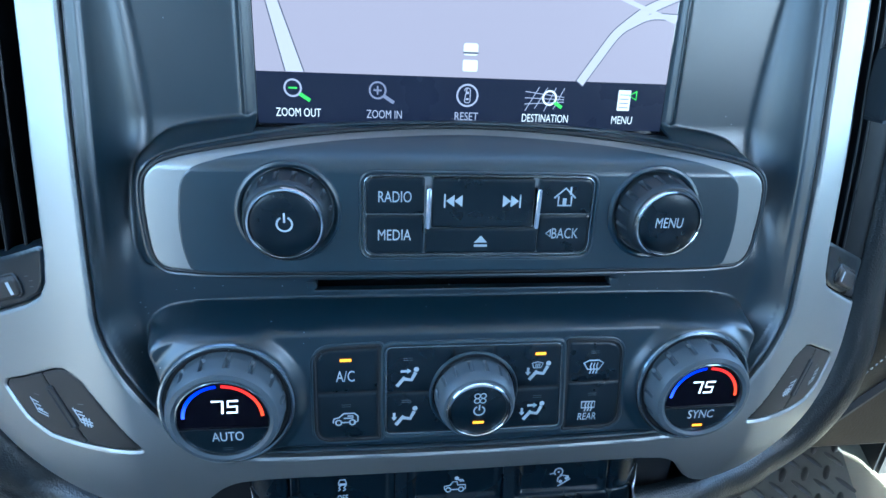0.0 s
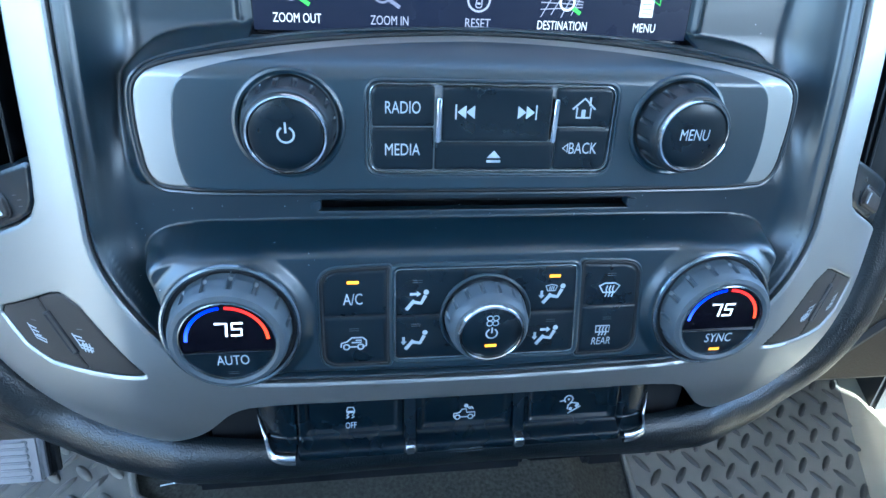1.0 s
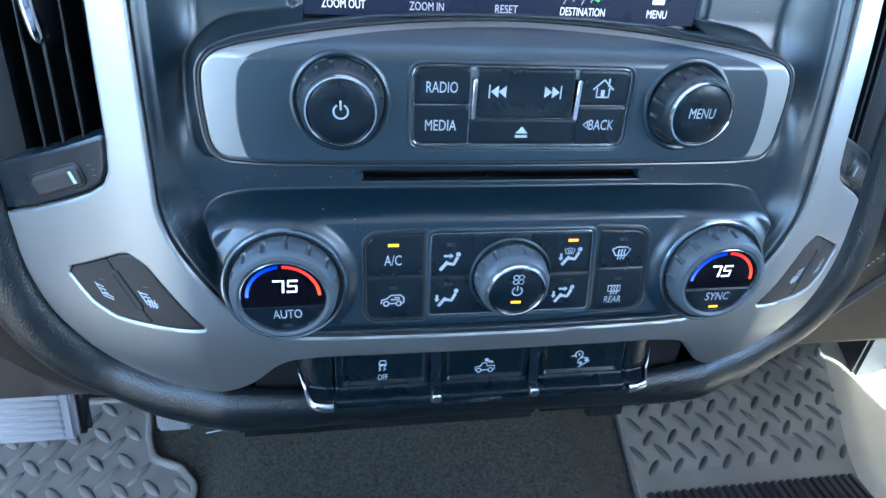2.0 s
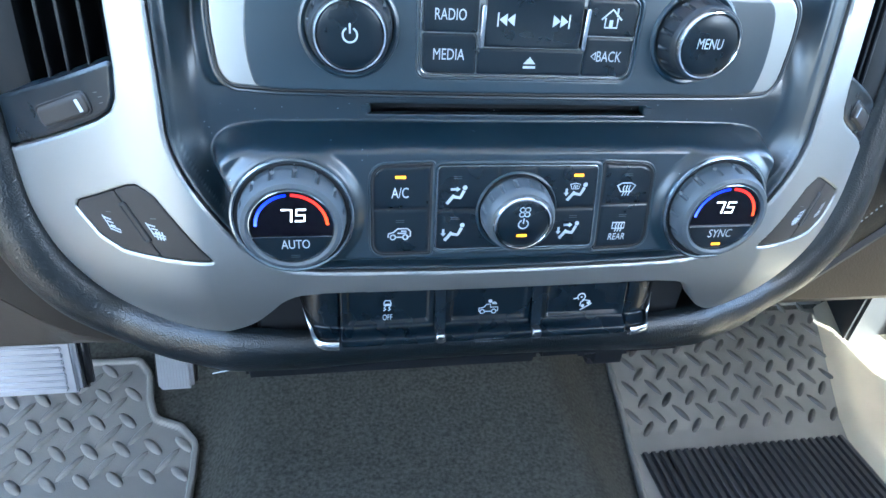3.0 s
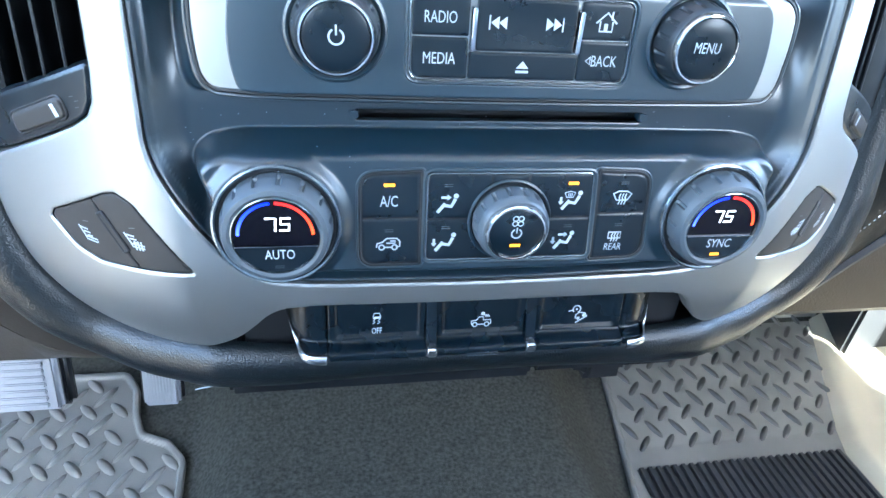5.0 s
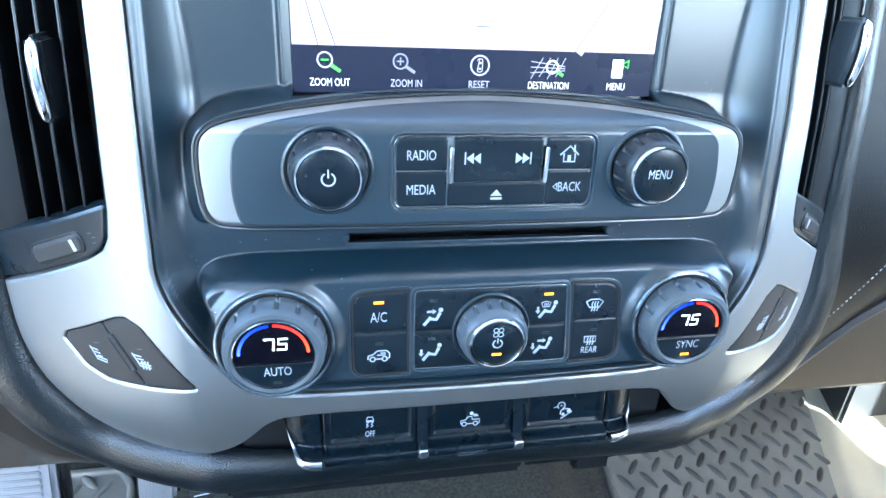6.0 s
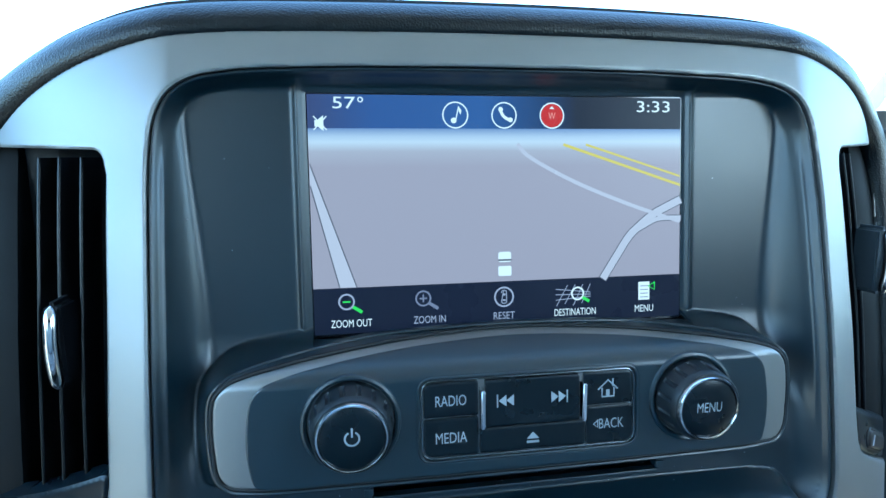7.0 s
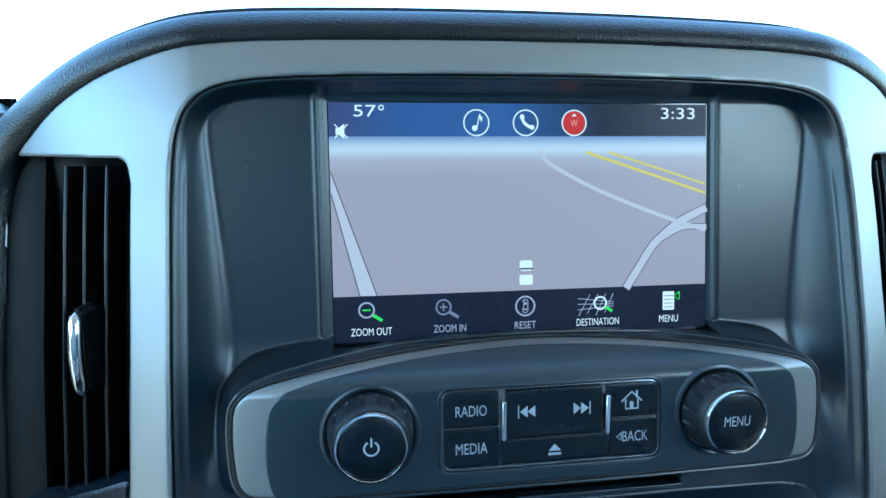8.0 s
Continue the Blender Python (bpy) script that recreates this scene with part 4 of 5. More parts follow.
lamp("l", -0.0530, 0.6918, cb["recirc"], False)


def sitter(x, z, parent, face=False, feet=False, screen=False):
    """A seated-figure vent pictogram drawn as plain strokes."""
    lines = [[(x - 0.0038, z - 0.0036), (x - 0.0014, z - 0.0006)], [(x - 0.0014, z - 0.0008), (x + 0.0018, z - 0.0014), (x + 0.0032, z + 0.0014)]]
    strokes("vent_symbol", lines, 0.0015, yb, PRINT, parent, discs=[(x + 0.0038, z + 0.0034, 0.0011)])
    arrows, fills = [], []
    if face:
        arrows.append([(x - 0.0022, z + 0.0027), (x + 0.0002, z + 0.0027)])
        fills.append([(x, z + 0.0040), (x + 0.0017, z + 0.0027), (x, z + 0.0014)])
    if feet:
        arrows.append([(x - 0.0050, z + 0.0010), (x - 0.0050, z - 0.0006)])
        fills.append([(x - 0.0063, z - 0.0005), (x - 0.0037, z - 0.0005), (x - 0.0050, z - 0.0021)])
    strokes("vent_arrow", arrows, 0.0011, yb, PRINT, parent, fills=fills)
    if screen:
        strokes("vent_screen", [[(x - 0.0034, z + 0.0036), (x - 0.0010, z + 0.0042), (x + 0.0014, z + 0.0036), (x + 0.0006, z + 0.0014), (x - 0.0026, z + 0.0014), (x - 0.0034, z + 0.0036)]] + [[(x - 0.0018 + k * 0.0008, z + 0.0020), (x - 0.0016 + k * 0.0008, z + 0.0032)] for k in range(3)], 0.0004, yb, PRINT, parent)


sitter(-0.0278, 0.7040, cb["ul"], face=True)
sitter(-0.0280, 0.6858, cb["ll"], feet=True)
sitter(0.0290, 0.7048, cb["ur"], feet=True, screen=True)
sitter(0.0277, 0.6855, cb["lr"], face=True, feet=True)
lamp("l", -0.0275, 0.7122, cb["ul"], False)
lamp("l", -0.0280, 0.6928, cb["ll"], False)
lamp("l", 0.0290, 0.7128, cb["ur"], True)
lamp("l", 0.0290, 0.6925, cb["lr"], False)
lamp("l", 0.0535, 0.7128, cb["defrost"], False)
lamp("l", 0.0540, 0.6925, cb["rear"], False)
x, z = 0.0532, 0.7058
strokes("defrost_symbol", [[(x - 0.0044, z + 0.0018), (x - 0.0022, z + 0.0030), (x + 0.0022, z + 0.0030), (x + 0.0044, z + 0.0018), (x + 0.0026, z - 0.0012), (x - 0.0026, z - 0.0012), (x - 0.0044, z + 0.0018)]]
        + [[(x - 0.0014 + k * 0.0014, z - 0.0030), (x - 0.0009 + k * 0.0014, z - 0.0014), (x - 0.0014 + k * 0.0014, z + 0.0002), (x - 0.0010 + k * 0.0014, z + 0.0016)] for k in range(3)], 0.0006, yb, PRINT, cb["defrost"])
x, z = 0.0527, 0.6868
strokes("rear_defrost_symbol", [[(x - 0.0030, z + 0.0020), (x + 0.0030, z + 0.0020), (x + 0.0030, z - 0.0010), (x - 0.0030, z - 0.0010), (x - 0.0030, z + 0.0020)]]
        + [[(x - 0.0014 + k * 0.0014, z - 0.0024), (x - 0.0009 + k * 0.0014, z - 0.0010), (x - 0.0014 + k * 0.0014, z + 0.0002), (x - 0.0010 + k * 0.0014, z + 0.0013)] for k in range(3)], 0.0006, yb, PRINT, cb["rear"])
lettering("word", "REAR", 0.0527, 0.6815, 0.0085, 0.0034, yb, PRINT, cb["rear"], slant=0.1)


COLD = glow("cold arc lamp", [(0.6970, (0.060, 0.100, 1.0)), (0.7040, (0.020, 0.040, 0.80)), (0.7112, (0.006, 0.015, 0.55))], "Z", 2.2)
WARM = glow("warm arc lamp", [(0.6970, (1.0, 0.060, 0.012)), (0.7040, (1.0, 0.030, 0.012)), (0.7112, (0.75, 0.012, 0.012))], "Z", 1.7)


def dial(cx, cz, word, led_on):
    y0 = float(y_climate(cx, cz)) - 0.0045
    bead("dial_rim", circle2(cx, cz, 0.0255, 96), lambda x, z: float(y_climate(x, z)) - 0.0036, 0.0011, SMOKE, climate, "satin chrome rim")
    bead("dial_gap", circle2(cx, cz, 0.0240, 72), lambda x, z: float(y_climate(x, z)) - 0.0031, 0.0013, DARK, climate, fl=0.35)
    yf = -0.0552
    prof = [(0.0230, y0 + 0.005), (0.0230, y0), (0.0230, -0.0466), (0.0229, -0.0472), (0.0222, -0.0528), (0.0220, -0.0533), (0.0216, -0.0548), (0.0208, -0.0562), (0.0190, -0.0568), (0.0176, -0.0560)]
    k = part("dial", lathe(prof, cx, cz, 240, notches(15, 0.050, -0.0530, -0.0470, 0.16), cap=False), RUBBER, climate, "ribbed grey rubber dial")
    part("bezel", lathe([(0.0177, -0.0552), (0.0177, -0.0562), (0.0173, -0.0564), (0.0171, -0.0552)], cx, cz, 64, cap=False), SMOKE, k)
    zc = 0.6918
    a0 = math.degrees(math.asin((zc - cz) / 0.0171))
    part("lcd", flat(arc(cx, cz, 0.0171, a0, 180 - a0, 40), yf, 0.004), LCD, k, "dark lcd window")
    a1 = math.degrees(math.asin((zc - 0.0005 - cz) / 0.0171))
    part("push_button", flat(arc(cx, cz, 0.0171, 180 - a1, 360 + a1, 40), yf - 0.0002, 0.004), BUTTON, k)
    part("divider", block(cx - 0.0168, cx + 0.0168, yf - 0.0006, yf + 0.001, zc - 0.0005, zc - 0.0001), SATIN, k)
    yt = yf - 0.00002
    strokes("cold_arc", [arc(cx, cz + 0.0002, 0.0148, 176, 98, 20)], 0.0013, yt, COLD, k, label="lit blue arc")
    strokes("warm_arc", [arc(cx, cz + 0.0002, 0.0148, 86, 4, 20)], 0.0013, yt, WARM, k, label="lit red arc")
    dx = cx + (0.0012 if cx < 0 else -0.0010)
    seven = [[(dx - 0.0046, 0.7044), (dx - 0.0008, 0.7044), (dx - 0.0012, 0.6990)]]
    five = [[(dx + 0.0046, 0.7044), (dx + 0.0012, 0.7044), (dx + 0.0010, 0.7018), (dx + 0.0044, 0.7018), (dx + 0.0042, 0.6990), (dx + 0.0008, 0.6990)]]
    strokes("temperature_digits", seven + five, 0.0009, yt, DIGIT, k, label="lit white digits")
    lettering("word", word, cx + 0.0010, 0.6876, 0.0120, 0.0045, yf - 0.0002, PRINT, k)
    lamp("l", cx + 0.0006, 0.6816, k, led_on, yf - 0.0002)


dial(-0.0997, 0.6962, "AUTO", False)
dial(0.0997, 0.6962, "SYNC", True)
fx, fz = 0.0008, 0.6958
part("fan_well", lathe([(0.0185, -0.0455), (0.0182, -0.042), (0.017, -0.0415), (0.0, -0.0415)], fx, fz, 64, cap=False), DARK, climate)
bead("fan_rim", circle2(fx, fz, 0.0184, 64), lambda x, z: float(y_climate(x, z)) - 0.0014, 0.0008, FACE, climate)
fan = part("fan_knob", lathe([(0.0170, -0.041), (0.0170, -0.0455), (0.0169, -0.0460), (0.0163, -0.0515), (0.0162, -0.0520), (0.0154, -0.0545), (0.0144, -0.0556), (0.0132, -0.0557)], fx, fz, 176, notches(16, 0.04, -0.0518, -0.0457, 0.18)), RUBBER, climate, "ribbed grey rubber fan knob")
part("chrome_ring", lathe([(0.0135, -0.0550), (0.0135, -0.0566), (0.0130, -0.0574), (0.0123, -0.0575), (0.0119, -0.0568), (0.0118, -0.0550)], fx, fz, 72, cap=False), CHROME, fan, "bright chrome ring")
part("cap", lathe([(0.0118, -0.055), (0.0117, -0.0566), (0.0112, -0.0569), (0.0005, -0.0571)], fx, fz, 72), BUTTON, fan)
for a in (45, 135, 225, 315):
    px, pz = fx + 0.0017 * math.cos(radians(a)), fz + 0.0064 + 0.0017 * math.sin(radians(a))
    strokes("fan_blade", [arc(px, pz, 0.00115, 0, 360, 12)], 0.00045, -0.0571, PRINT, fan)
strokes("power_symbol", [arc(fx, fz + 0.0003, 0.0022, 125, 415, 20), [(fx, fz + 0.0008), (fx, fz + 0.0030)]], 0.0006, -0.0571, PRINT, fan)
lamp("l", fx, fz - 0.0056, fan, True, -0.0571)


# ---- air vents ----
def air_vent(sgn):
    v = empty("air_vent", "black dash air vent with upright vanes and a chrome-tipped lever", "air vent", "dash air vents", (sgn * 0.20, 0.02, 0.71))
    part("housing", block(min(sgn * 0.164, sgn * 0.262), max(sgn * 0.164, sgn * 0.262), 0.055, 0.075, 0.69, 0.89), DARK, v)
    shell = bmesh.new()
    add_block(shell, min(sgn * 0.1645, sgn * 0.1675), max(sgn * 0.1645, sgn * 0.1675), 0.012, 0.06, 0.735, 0.884)
    add_block(shell, min(sgn * 0.1645, sgn * 0.262), max(sgn * 0.1645, sgn * 0.262), 0.057, 0.075, 0.880, 0.886)
    part("shell", shell, VANE, v)
    for x in (0.1815, 0.1930, 0.2045):
        bm = bmesh.new()
        rows = []
        for k in range(25):
            z = 0.877 - (0.877 - (0.752 - (x - 0.167) * 0.46)) * k / 24
            y = float(y_silver(np.array(x), np.array(z))) + 0.010
            rows.append([bm.verts.new((sgn * (x + o), y + dy, z)) for o, dy in ((-0.0003, 0.022), (-0.0010, 0.002), (-0.0006, 0.0004), (0, 0), (0.0006, 0.0004), (0.0010, 0.002), (0.0016, 0.022))])
        for r0, r1 in zip(rows, rows[1:]):
            for a in range(6):
                bm.faces.new((r0[a], r0[a + 1], r1[a + 1], r1[a]))
        part("vane", bm, VANE, v)
    side = bmesh.new()
    rows = []
    for k in range(20):
        z = 0.882 - 0.175 * k / 19
        y = float(y_silver(np.array(0.225), np.array(z)))
        rows.append([side.verts.new((sgn * x, y + dy, z)) for x, dy in ((0.2185, 0.030), (0.2190, 0.012), (0.2205, 0.0095), (0.228, 0.010), (0.242, 0.018), (0.262, 0.035))])
    for r0, r1 in zip(rows, rows[1:]):
        for a in range(5):
            side.faces.new((r0[a], r0[a + 1], r1[a + 1], r1[a]))
    part("side_frame", side, VENTBLACK, v)
    zl, xl, yl = (0.7865, 0.1858, -0.0105) if sgn < 0 else (0.805, 0.1965, -0.0005)
    # right lever in a lighter grey that stands in for light falling on it
    lever = part("lever", block(min(sgn * (xl - 0.0022), sgn * (xl + 0.0042)), max(sgn * (xl - 0.0022), sgn * (xl + 0.0042)), yl, yl + 0.018, zl, zl + 0.035, 0.0024), VANE if sgn < 0 else RUBBER, v, "dark grey vane lever")
    part("chrome_tip", capsule([(sgn * xl, yl - 0.0008 - 0.0028 * math.sin(math.pi * k / 20), zl + 0.0006 + 0.0338 * k / 20) for k in range(21)], 0.0026), CHROME, lever, "bright chrome strip")
    low = rounded([(sgn * a / 1000, b / 1000) for a, b in ((167.6, 755.0), (226, 728.5), (240, 722), (240, 698.5), (203, 717.2), (179.5, 729.4), (172.8, 734.3), (169.4, 740.5))], [0.002, 0, 0, 0.001, 0.003, 0.004, 0.005, 0.006])
    sheet("control_plate", low, lambda x, z: y_silver(x, z) + 0.0015, BUTTON, v, "black vent control plate", res=0.0012, edge=0.0015, depth=0.012)
    c = np.array((0.1965, 0.7290))
    d = np.array((-0.0310, 0.0155)) / np.linalg.norm((0.0310, 0.0155))
    n = np.array((d[1], -d[0]))
    o = [c + d * a + n * b for a, b in ((-0.017, -0.0045), (0.016, -0.0045), (0.0175, 0.0045), (-0.0155, 0.0045))]
    o = [(sgn * p[0], p[1]) for p in o]
    ys_ = lambda x, z: y_silver(x, z) - 0.0006
    bead("slider_joint", rounded(o, 0.0035), lambda x, z: float(y_silver(np.array(x), np.array(z))) + 0.0014, 0.0006, DARK, v)
    sl = sheet("slider", grow(rounded(o, 0.0035), -0.0004), ys_, SEATBTN, v, "grey thumb wheel", res=0.0008, edge=0.0018, depth=0.006)
    m = c + d * 0.0118
    strokes("white_mark", [[(sgn * (m - n * 0.0016)[0], (m - n * 0.0016)[1]), (sgn * (m + n * 0.0016)[0], (m + n * 0.0016)[1])]], 0.0020, lambda x, z: float(ys_(np.array(x), np.array(z))) - 0.0001, PRINT, sl)
    for k in range(3):
        q = c + d * (0.0215 + 0.0012 * (k % 2)) + n * (0.0022 - k * 0.0022)
        strokes("print_mark", [[(sgn * q[0], q[1]), (sgn * (q[0] - 0.0016), q[1] + 0.0005)]], 0.0003, lambda x, z: float(y_silver(np.array(x), np.array(z))) + 0.0013, PRINTDIM, v)


air_vent(-1)
air_vent(1)


# ---- seat heater switches ----
def seat_switch(sgn):
    sw = empty("seat_heater_switch", "dark grey pair of heated seat buttons set in silver trim", "switch", "seat heater switches", (sgn * 0.17, -0.02, 0.668))
    o = grow(SEAT[sgn], -0.0007)
    base = lambda x, z: y_silver(x, z) + 0.0008
    a, b = np.array((0.1785, 0.6975)), np.array((0.1605, 0.6675))
    cut = (b - a) / np.linalg.norm(b - a)
    nn = np.array((-cut[1], cut[0])) * 0.0003
    far = cut * 0.05
    for k, s in ((0, 1), (1, -1)):
        # each button is the outline with a half plane taken away
        off = nn * s
        big = nn / np.linalg.norm(nn) * s * 0.09
        hole = [a - far + off, b + far + off, b + far - big, a - far - big]
        sheet("button", o, base, SEATBTN, sw, res=0.0009, edge=0.0006, depth=0.006, holes=[[(sgn * p[0], p[1]) for p in hole]])
    part("backing", flat(grow(SEAT[sgn], 0.0002), lambda x, z: float(y_silver(np.array(x), np.array(z))) + 0.004, 0.004), DARK, sw)
    p, q = a + cut * 0.006, b - cut * 0.0105
    w = np.array((-cut[1], cut[0])) * 0.0014
    rect = [(sgn * v[0], v[1]) for v in (p - w, q - w, q + w, p + w)]
    f = lambda x, z: float(y_silver(np.array(x), np.array(z))) + 0.0005
    bead("strip_joint", rounded([tuple(v) for v in rect], 0.0004), lambda x, z: f(x, z) + 0.0001, 0.0008, DARK, sw)
    part("lamp_strip", flat(rect, lambda x, z: f(x, z) - 0.0003, 0.003), SEATBTN, sw, "grooved lamp strip")
    yy = lambda x, z: float(y_silver(np.array(x), np.array(z))) + 0.0007
    for cx, cz, full in ((0.1835, 0.6800, False), (0.1615, 0.6820, True)):
        L = [[(cx + 0.0034, cz + 0.0042), (cx + 0.0012, cz - 0.0010)], [(cx + 0.0012, cz - 0.0012), (cx - 0.0038, cz - 0.0018), (cx - 0.0038, cz - 0.0034), (cx + 0.0008, cz - 0.0028), (cx + 0.0012, cz - 0.0012)]]
        L += [[(cx + 0.0022 - 0.0013 * k + 0.0004, cz + 0.0036 - 0.0020 * k), (cx + 0.0000 - 0.0008 * k, cz + 0.0032 - 0.0018 * k)] for k in range(3)]
        if full:
            L += [[(cx - 0.0002 - 0.0012 * k, cz + 0.0002), (cx - 0.0006 - 0.0012 * k, cz - 0.0042)] for k in range(3)]
        L = [[(cx + (u - cx) * 1.15, cz + (w2 - cz) * 0.82) for u, w2 in line] for line in L]
        strokes("seat_symbol", [[(sgn * u, w2) for u, w2 in line] for line in L], 0.0007, yy, PRINT, sw)
        strokes("lamp_mark", [[(sgn * (cx + 0.0012), cz + 0.0062), (sgn * (cx - 0.0012), cz + 0.0066)]], 0.0003, yy, PRINTDIM, sw)


seat_switch(-1)
seat_switch(1)

# ---- switch bank under the silver band ----
bank = empty("switch_bank", "row of three black toggle switches with chrome corner trims", "switch", at=(0, -0.02, 0.60))
part("housing", block(-0.128, 0.126, -0.012, 0.02, 0.590, 0.655, 0.003), DARK, bank)


def y_switch(x, z):
    return -0.0215 - (0.640 - z) * 0.13 - 0.0070 * smooth(-z, -0.6138, -0.6098)


def toggle(x0, x1):
    o = rounded([(x0, 0.643), (x1, 0.643), (x1, 0.6058), (x0, 0.6058)], [0.0005, 0.0005, 0.0015, 0.0015])
    pocket = box2(x0 + 0.0035, x1 - 0.0035, 0.6150, 0.655, 0.002)
    return sheet("toggle_switch", o, lambda x, z: y_switch(x, z) + 0.0014 * (1 - smooth(sdf(pocket, x, z), -0.0018, 0.0006)), PIANO, bank, res=0.0009, edge=0.0012, depth=0.012)


t1, t2, t3 = toggle(-0.0815, -0.0300), toggle(-0.0248, 0.0252), toggle(0.0302, 0.0815)


def yt_(x, z):
    return float(y_switch(np.array(x), np.array(z))) + 0.0013


x, z, q = -0.0562, 0.6242, 0.74
strokes("stability_symbol", [[(x - 0.0026 * q, z + 0.0036 * q), (x - 0.0018 * q, z + 0.0060 * q), (x + 0.0018 * q, z + 0.0060 * q), (x + 0.0026 * q, z + 0.0036 * q), (x + 0.0026 * q, z + 0.0020 * q), (x - 0.0026 * q, z + 0.0020 * q), (x - 0.0026 * q, z + 0.0036 * q)],
                             [(x - 0.0014 * q, z + 0.0012 * q), (x - 0.0026 * q, z - 0.0002 * q), (x - 0.0012 * q, z - 0.0012 * q), (x - 0.0026 * q, z - 0.0022 * q)], [(x + 0.0020 * q, z + 0.0012 * q), (x + 0.0008 * q, z - 0.0002 * q), (x + 0.0022 * q, z - 0.0012 * q), (x + 0.0008 * q, z - 0.0022 * q)]], 0.0006, yt_, PRINT, t1,
        fills=[box2(x - 0.0022 * q, x + 0.0022 * q, z + 0.0022 * q, z + 0.0034 * q, 0.0002)])
lettering("word", "OFF", x, 0.6182, 0.0053, 0.0036, yt_, PRINT, t1)
x, z = 0.0003, 0.6215
strokes("truck_symbol", [[(x - 0.0052, z - 0.0022), (x - 0.0054, z - 0.0002), (x - 0.0026, z + 0.0002), (x - 0.0012, z + 0.0022), (x + 0.0010, z + 0.0022), (x + 0.0012, z + 0.0002), (x + 0.0054, z + 0.0002), (x + 0.0054, z - 0.0022), (x + 0.0044, z - 0.0024)], [(x - 0.0018, z - 0.0024), (x + 0.0018, z - 0.0024)],
                         arc(x - 0.0034, z - 0.0024, 0.0013, 0, 360, 10), arc(x + 0.0032, z - 0.0024, 0.0013, 0, 360, 10)] + [[(x + 0.0018 + k * 0.0009, z + 0.0034), (x + 0.0026 + k * 0.0009, z + 0.0024)] for k in range(3)], 0.0006, yt_, PRINT, t2, discs=[(x + 0.0008, z + 0.0042, 0.0011)])
strokes("lamp_mark", [[(x - 0.0085, 0.6074), (x + 0.0085, 0.6074)], [(x - 0.0085, 0.6058), (x + 0.0085, 0.6058)]], 0.0003, lambda a, b: float(y_switch(np.array(a), np.array(b))), PRINTDIM, t2)
x, z = 0.0559, 0.6222
strokes("descent_symbol", [[(x - 0.0008, z - 0.0048), (x + 0.0052, z - 0.0010)], [(x - 0.0014, z - 0.0020), (x - 0.0012, z + 0.0002), (x + 0.0008, z + 0.0016), (x + 0.0022, z + 0.0012), (x + 0.0042, z + 0.0008), (x + 0.0044, z - 0.0002)], arc(x - 0.0012, z + 0.0036, 0.0022, -60, 220, 12), [(x - 0.0056, z + 0.0026), (x - 0.0038, z + 0.0030)]], 0.0007, yt_, PRINT, t3,
        discs=[(x + 0.0002, z - 0.0022, 0.0010), (x + 0.0034, z - 0.0004, 0.0010), (x - 0.0012, z + 0.0036, 0.0006)])
for x in (-0.0274, 0.0277):
    part("divider", flat(box2(x - 0.0028, x + 0.0028, 0.6075, 0.645, 0.0004), lambda a, b: float(y_switch(np.array(a), np.array(b))) + 0.0012 if b > 0.613 else -0.0290, 0.01), PIANO, bank)
    part("chrome_clip", block(x - 0.0028, x + 0.0028, -0.0335, -0.026, 0.6056, 0.6118, 0.0010), SATIN, bank, "small chrome clip")


def y_cap(x, z):
    u = np.clip((np.abs(x) - 0.0823) / 0.0247, 0, 1)
    return y_switch(x, z) + 0.001 + 0.016 * u ** 2.6


for sgn in (-1, 1):
    cap = rounded([(sgn * a / 1000, b / 1000) for a, b in ((82.3, 642), (107.5, 642), (106.0, 630), (102.0, 620.5), (97.5, 611.5), (93.5, 607.2), (82.3, 606.0))], [0.0005, 0.001, 0.004, 0.004, 0.003, 0.003, 0.001])
    sheet("end_cap", cap, y_cap, PIANO, bank, "smooth black end cap", res=0.0010, edge=0.0015, depth=0.012)
    path = spline([(sgn * 0.1018, 0.6212), (sgn * 0.0996, 0.6165), (sgn * 0.0968, 0.6122), (sgn * 0.0934, 0.6098), (sgn * 0.0892, 0.6092), (sgn * 0.0826, 0.6090)], 6, closed=False)
    n = len(path)
    bm = bmesh.new()
    rows = []
    for i, (x, z) in enumerate(path):
        r = 0.0002 + 0.0030 * float(smooth(np.array(i / (n - 1)), 0.0, 0.90))
        y = float(y_cap(np.array(x), np.array(z))) - 0.0022 * float(smooth(np.array(i / (n - 1)), 0.0, 0.3))
        t = path[min(i + 1, n - 1)] - path[max(i - 1, 0)]
        t = t / np.linalg.norm(t)
        o = np.array((-t[1], t[0]))
        rows.append([bm.verts.new((x + o[0] * r * math.cos(a), y - (0.0006 + 0.4 * r) * math.sin(a) - 0.0004, z + o[1] * r * math.cos(a))) for a in np.linspace(-0.7, math.pi + 0.7, 13)])
    for r0, r1 in zip(rows, rows[1:]):
        for k in range(12):
            bm.faces.new((r0[k], r0[k + 1], r1[k + 1], r1[k]))
    part("chrome_corner", bm, SATIN, bank, "bright chrome corner trim")


# ---- floor of the cab ----
def z_floor(x, y):
    hump = 0.055 * (1 - float(smooth(np.array(abs(x)), 0.19, 0.27)))
    return 0.184 + hump + 0.20 * max(0, y - 0.22) + 1.2 * max(0, y - 0.42)


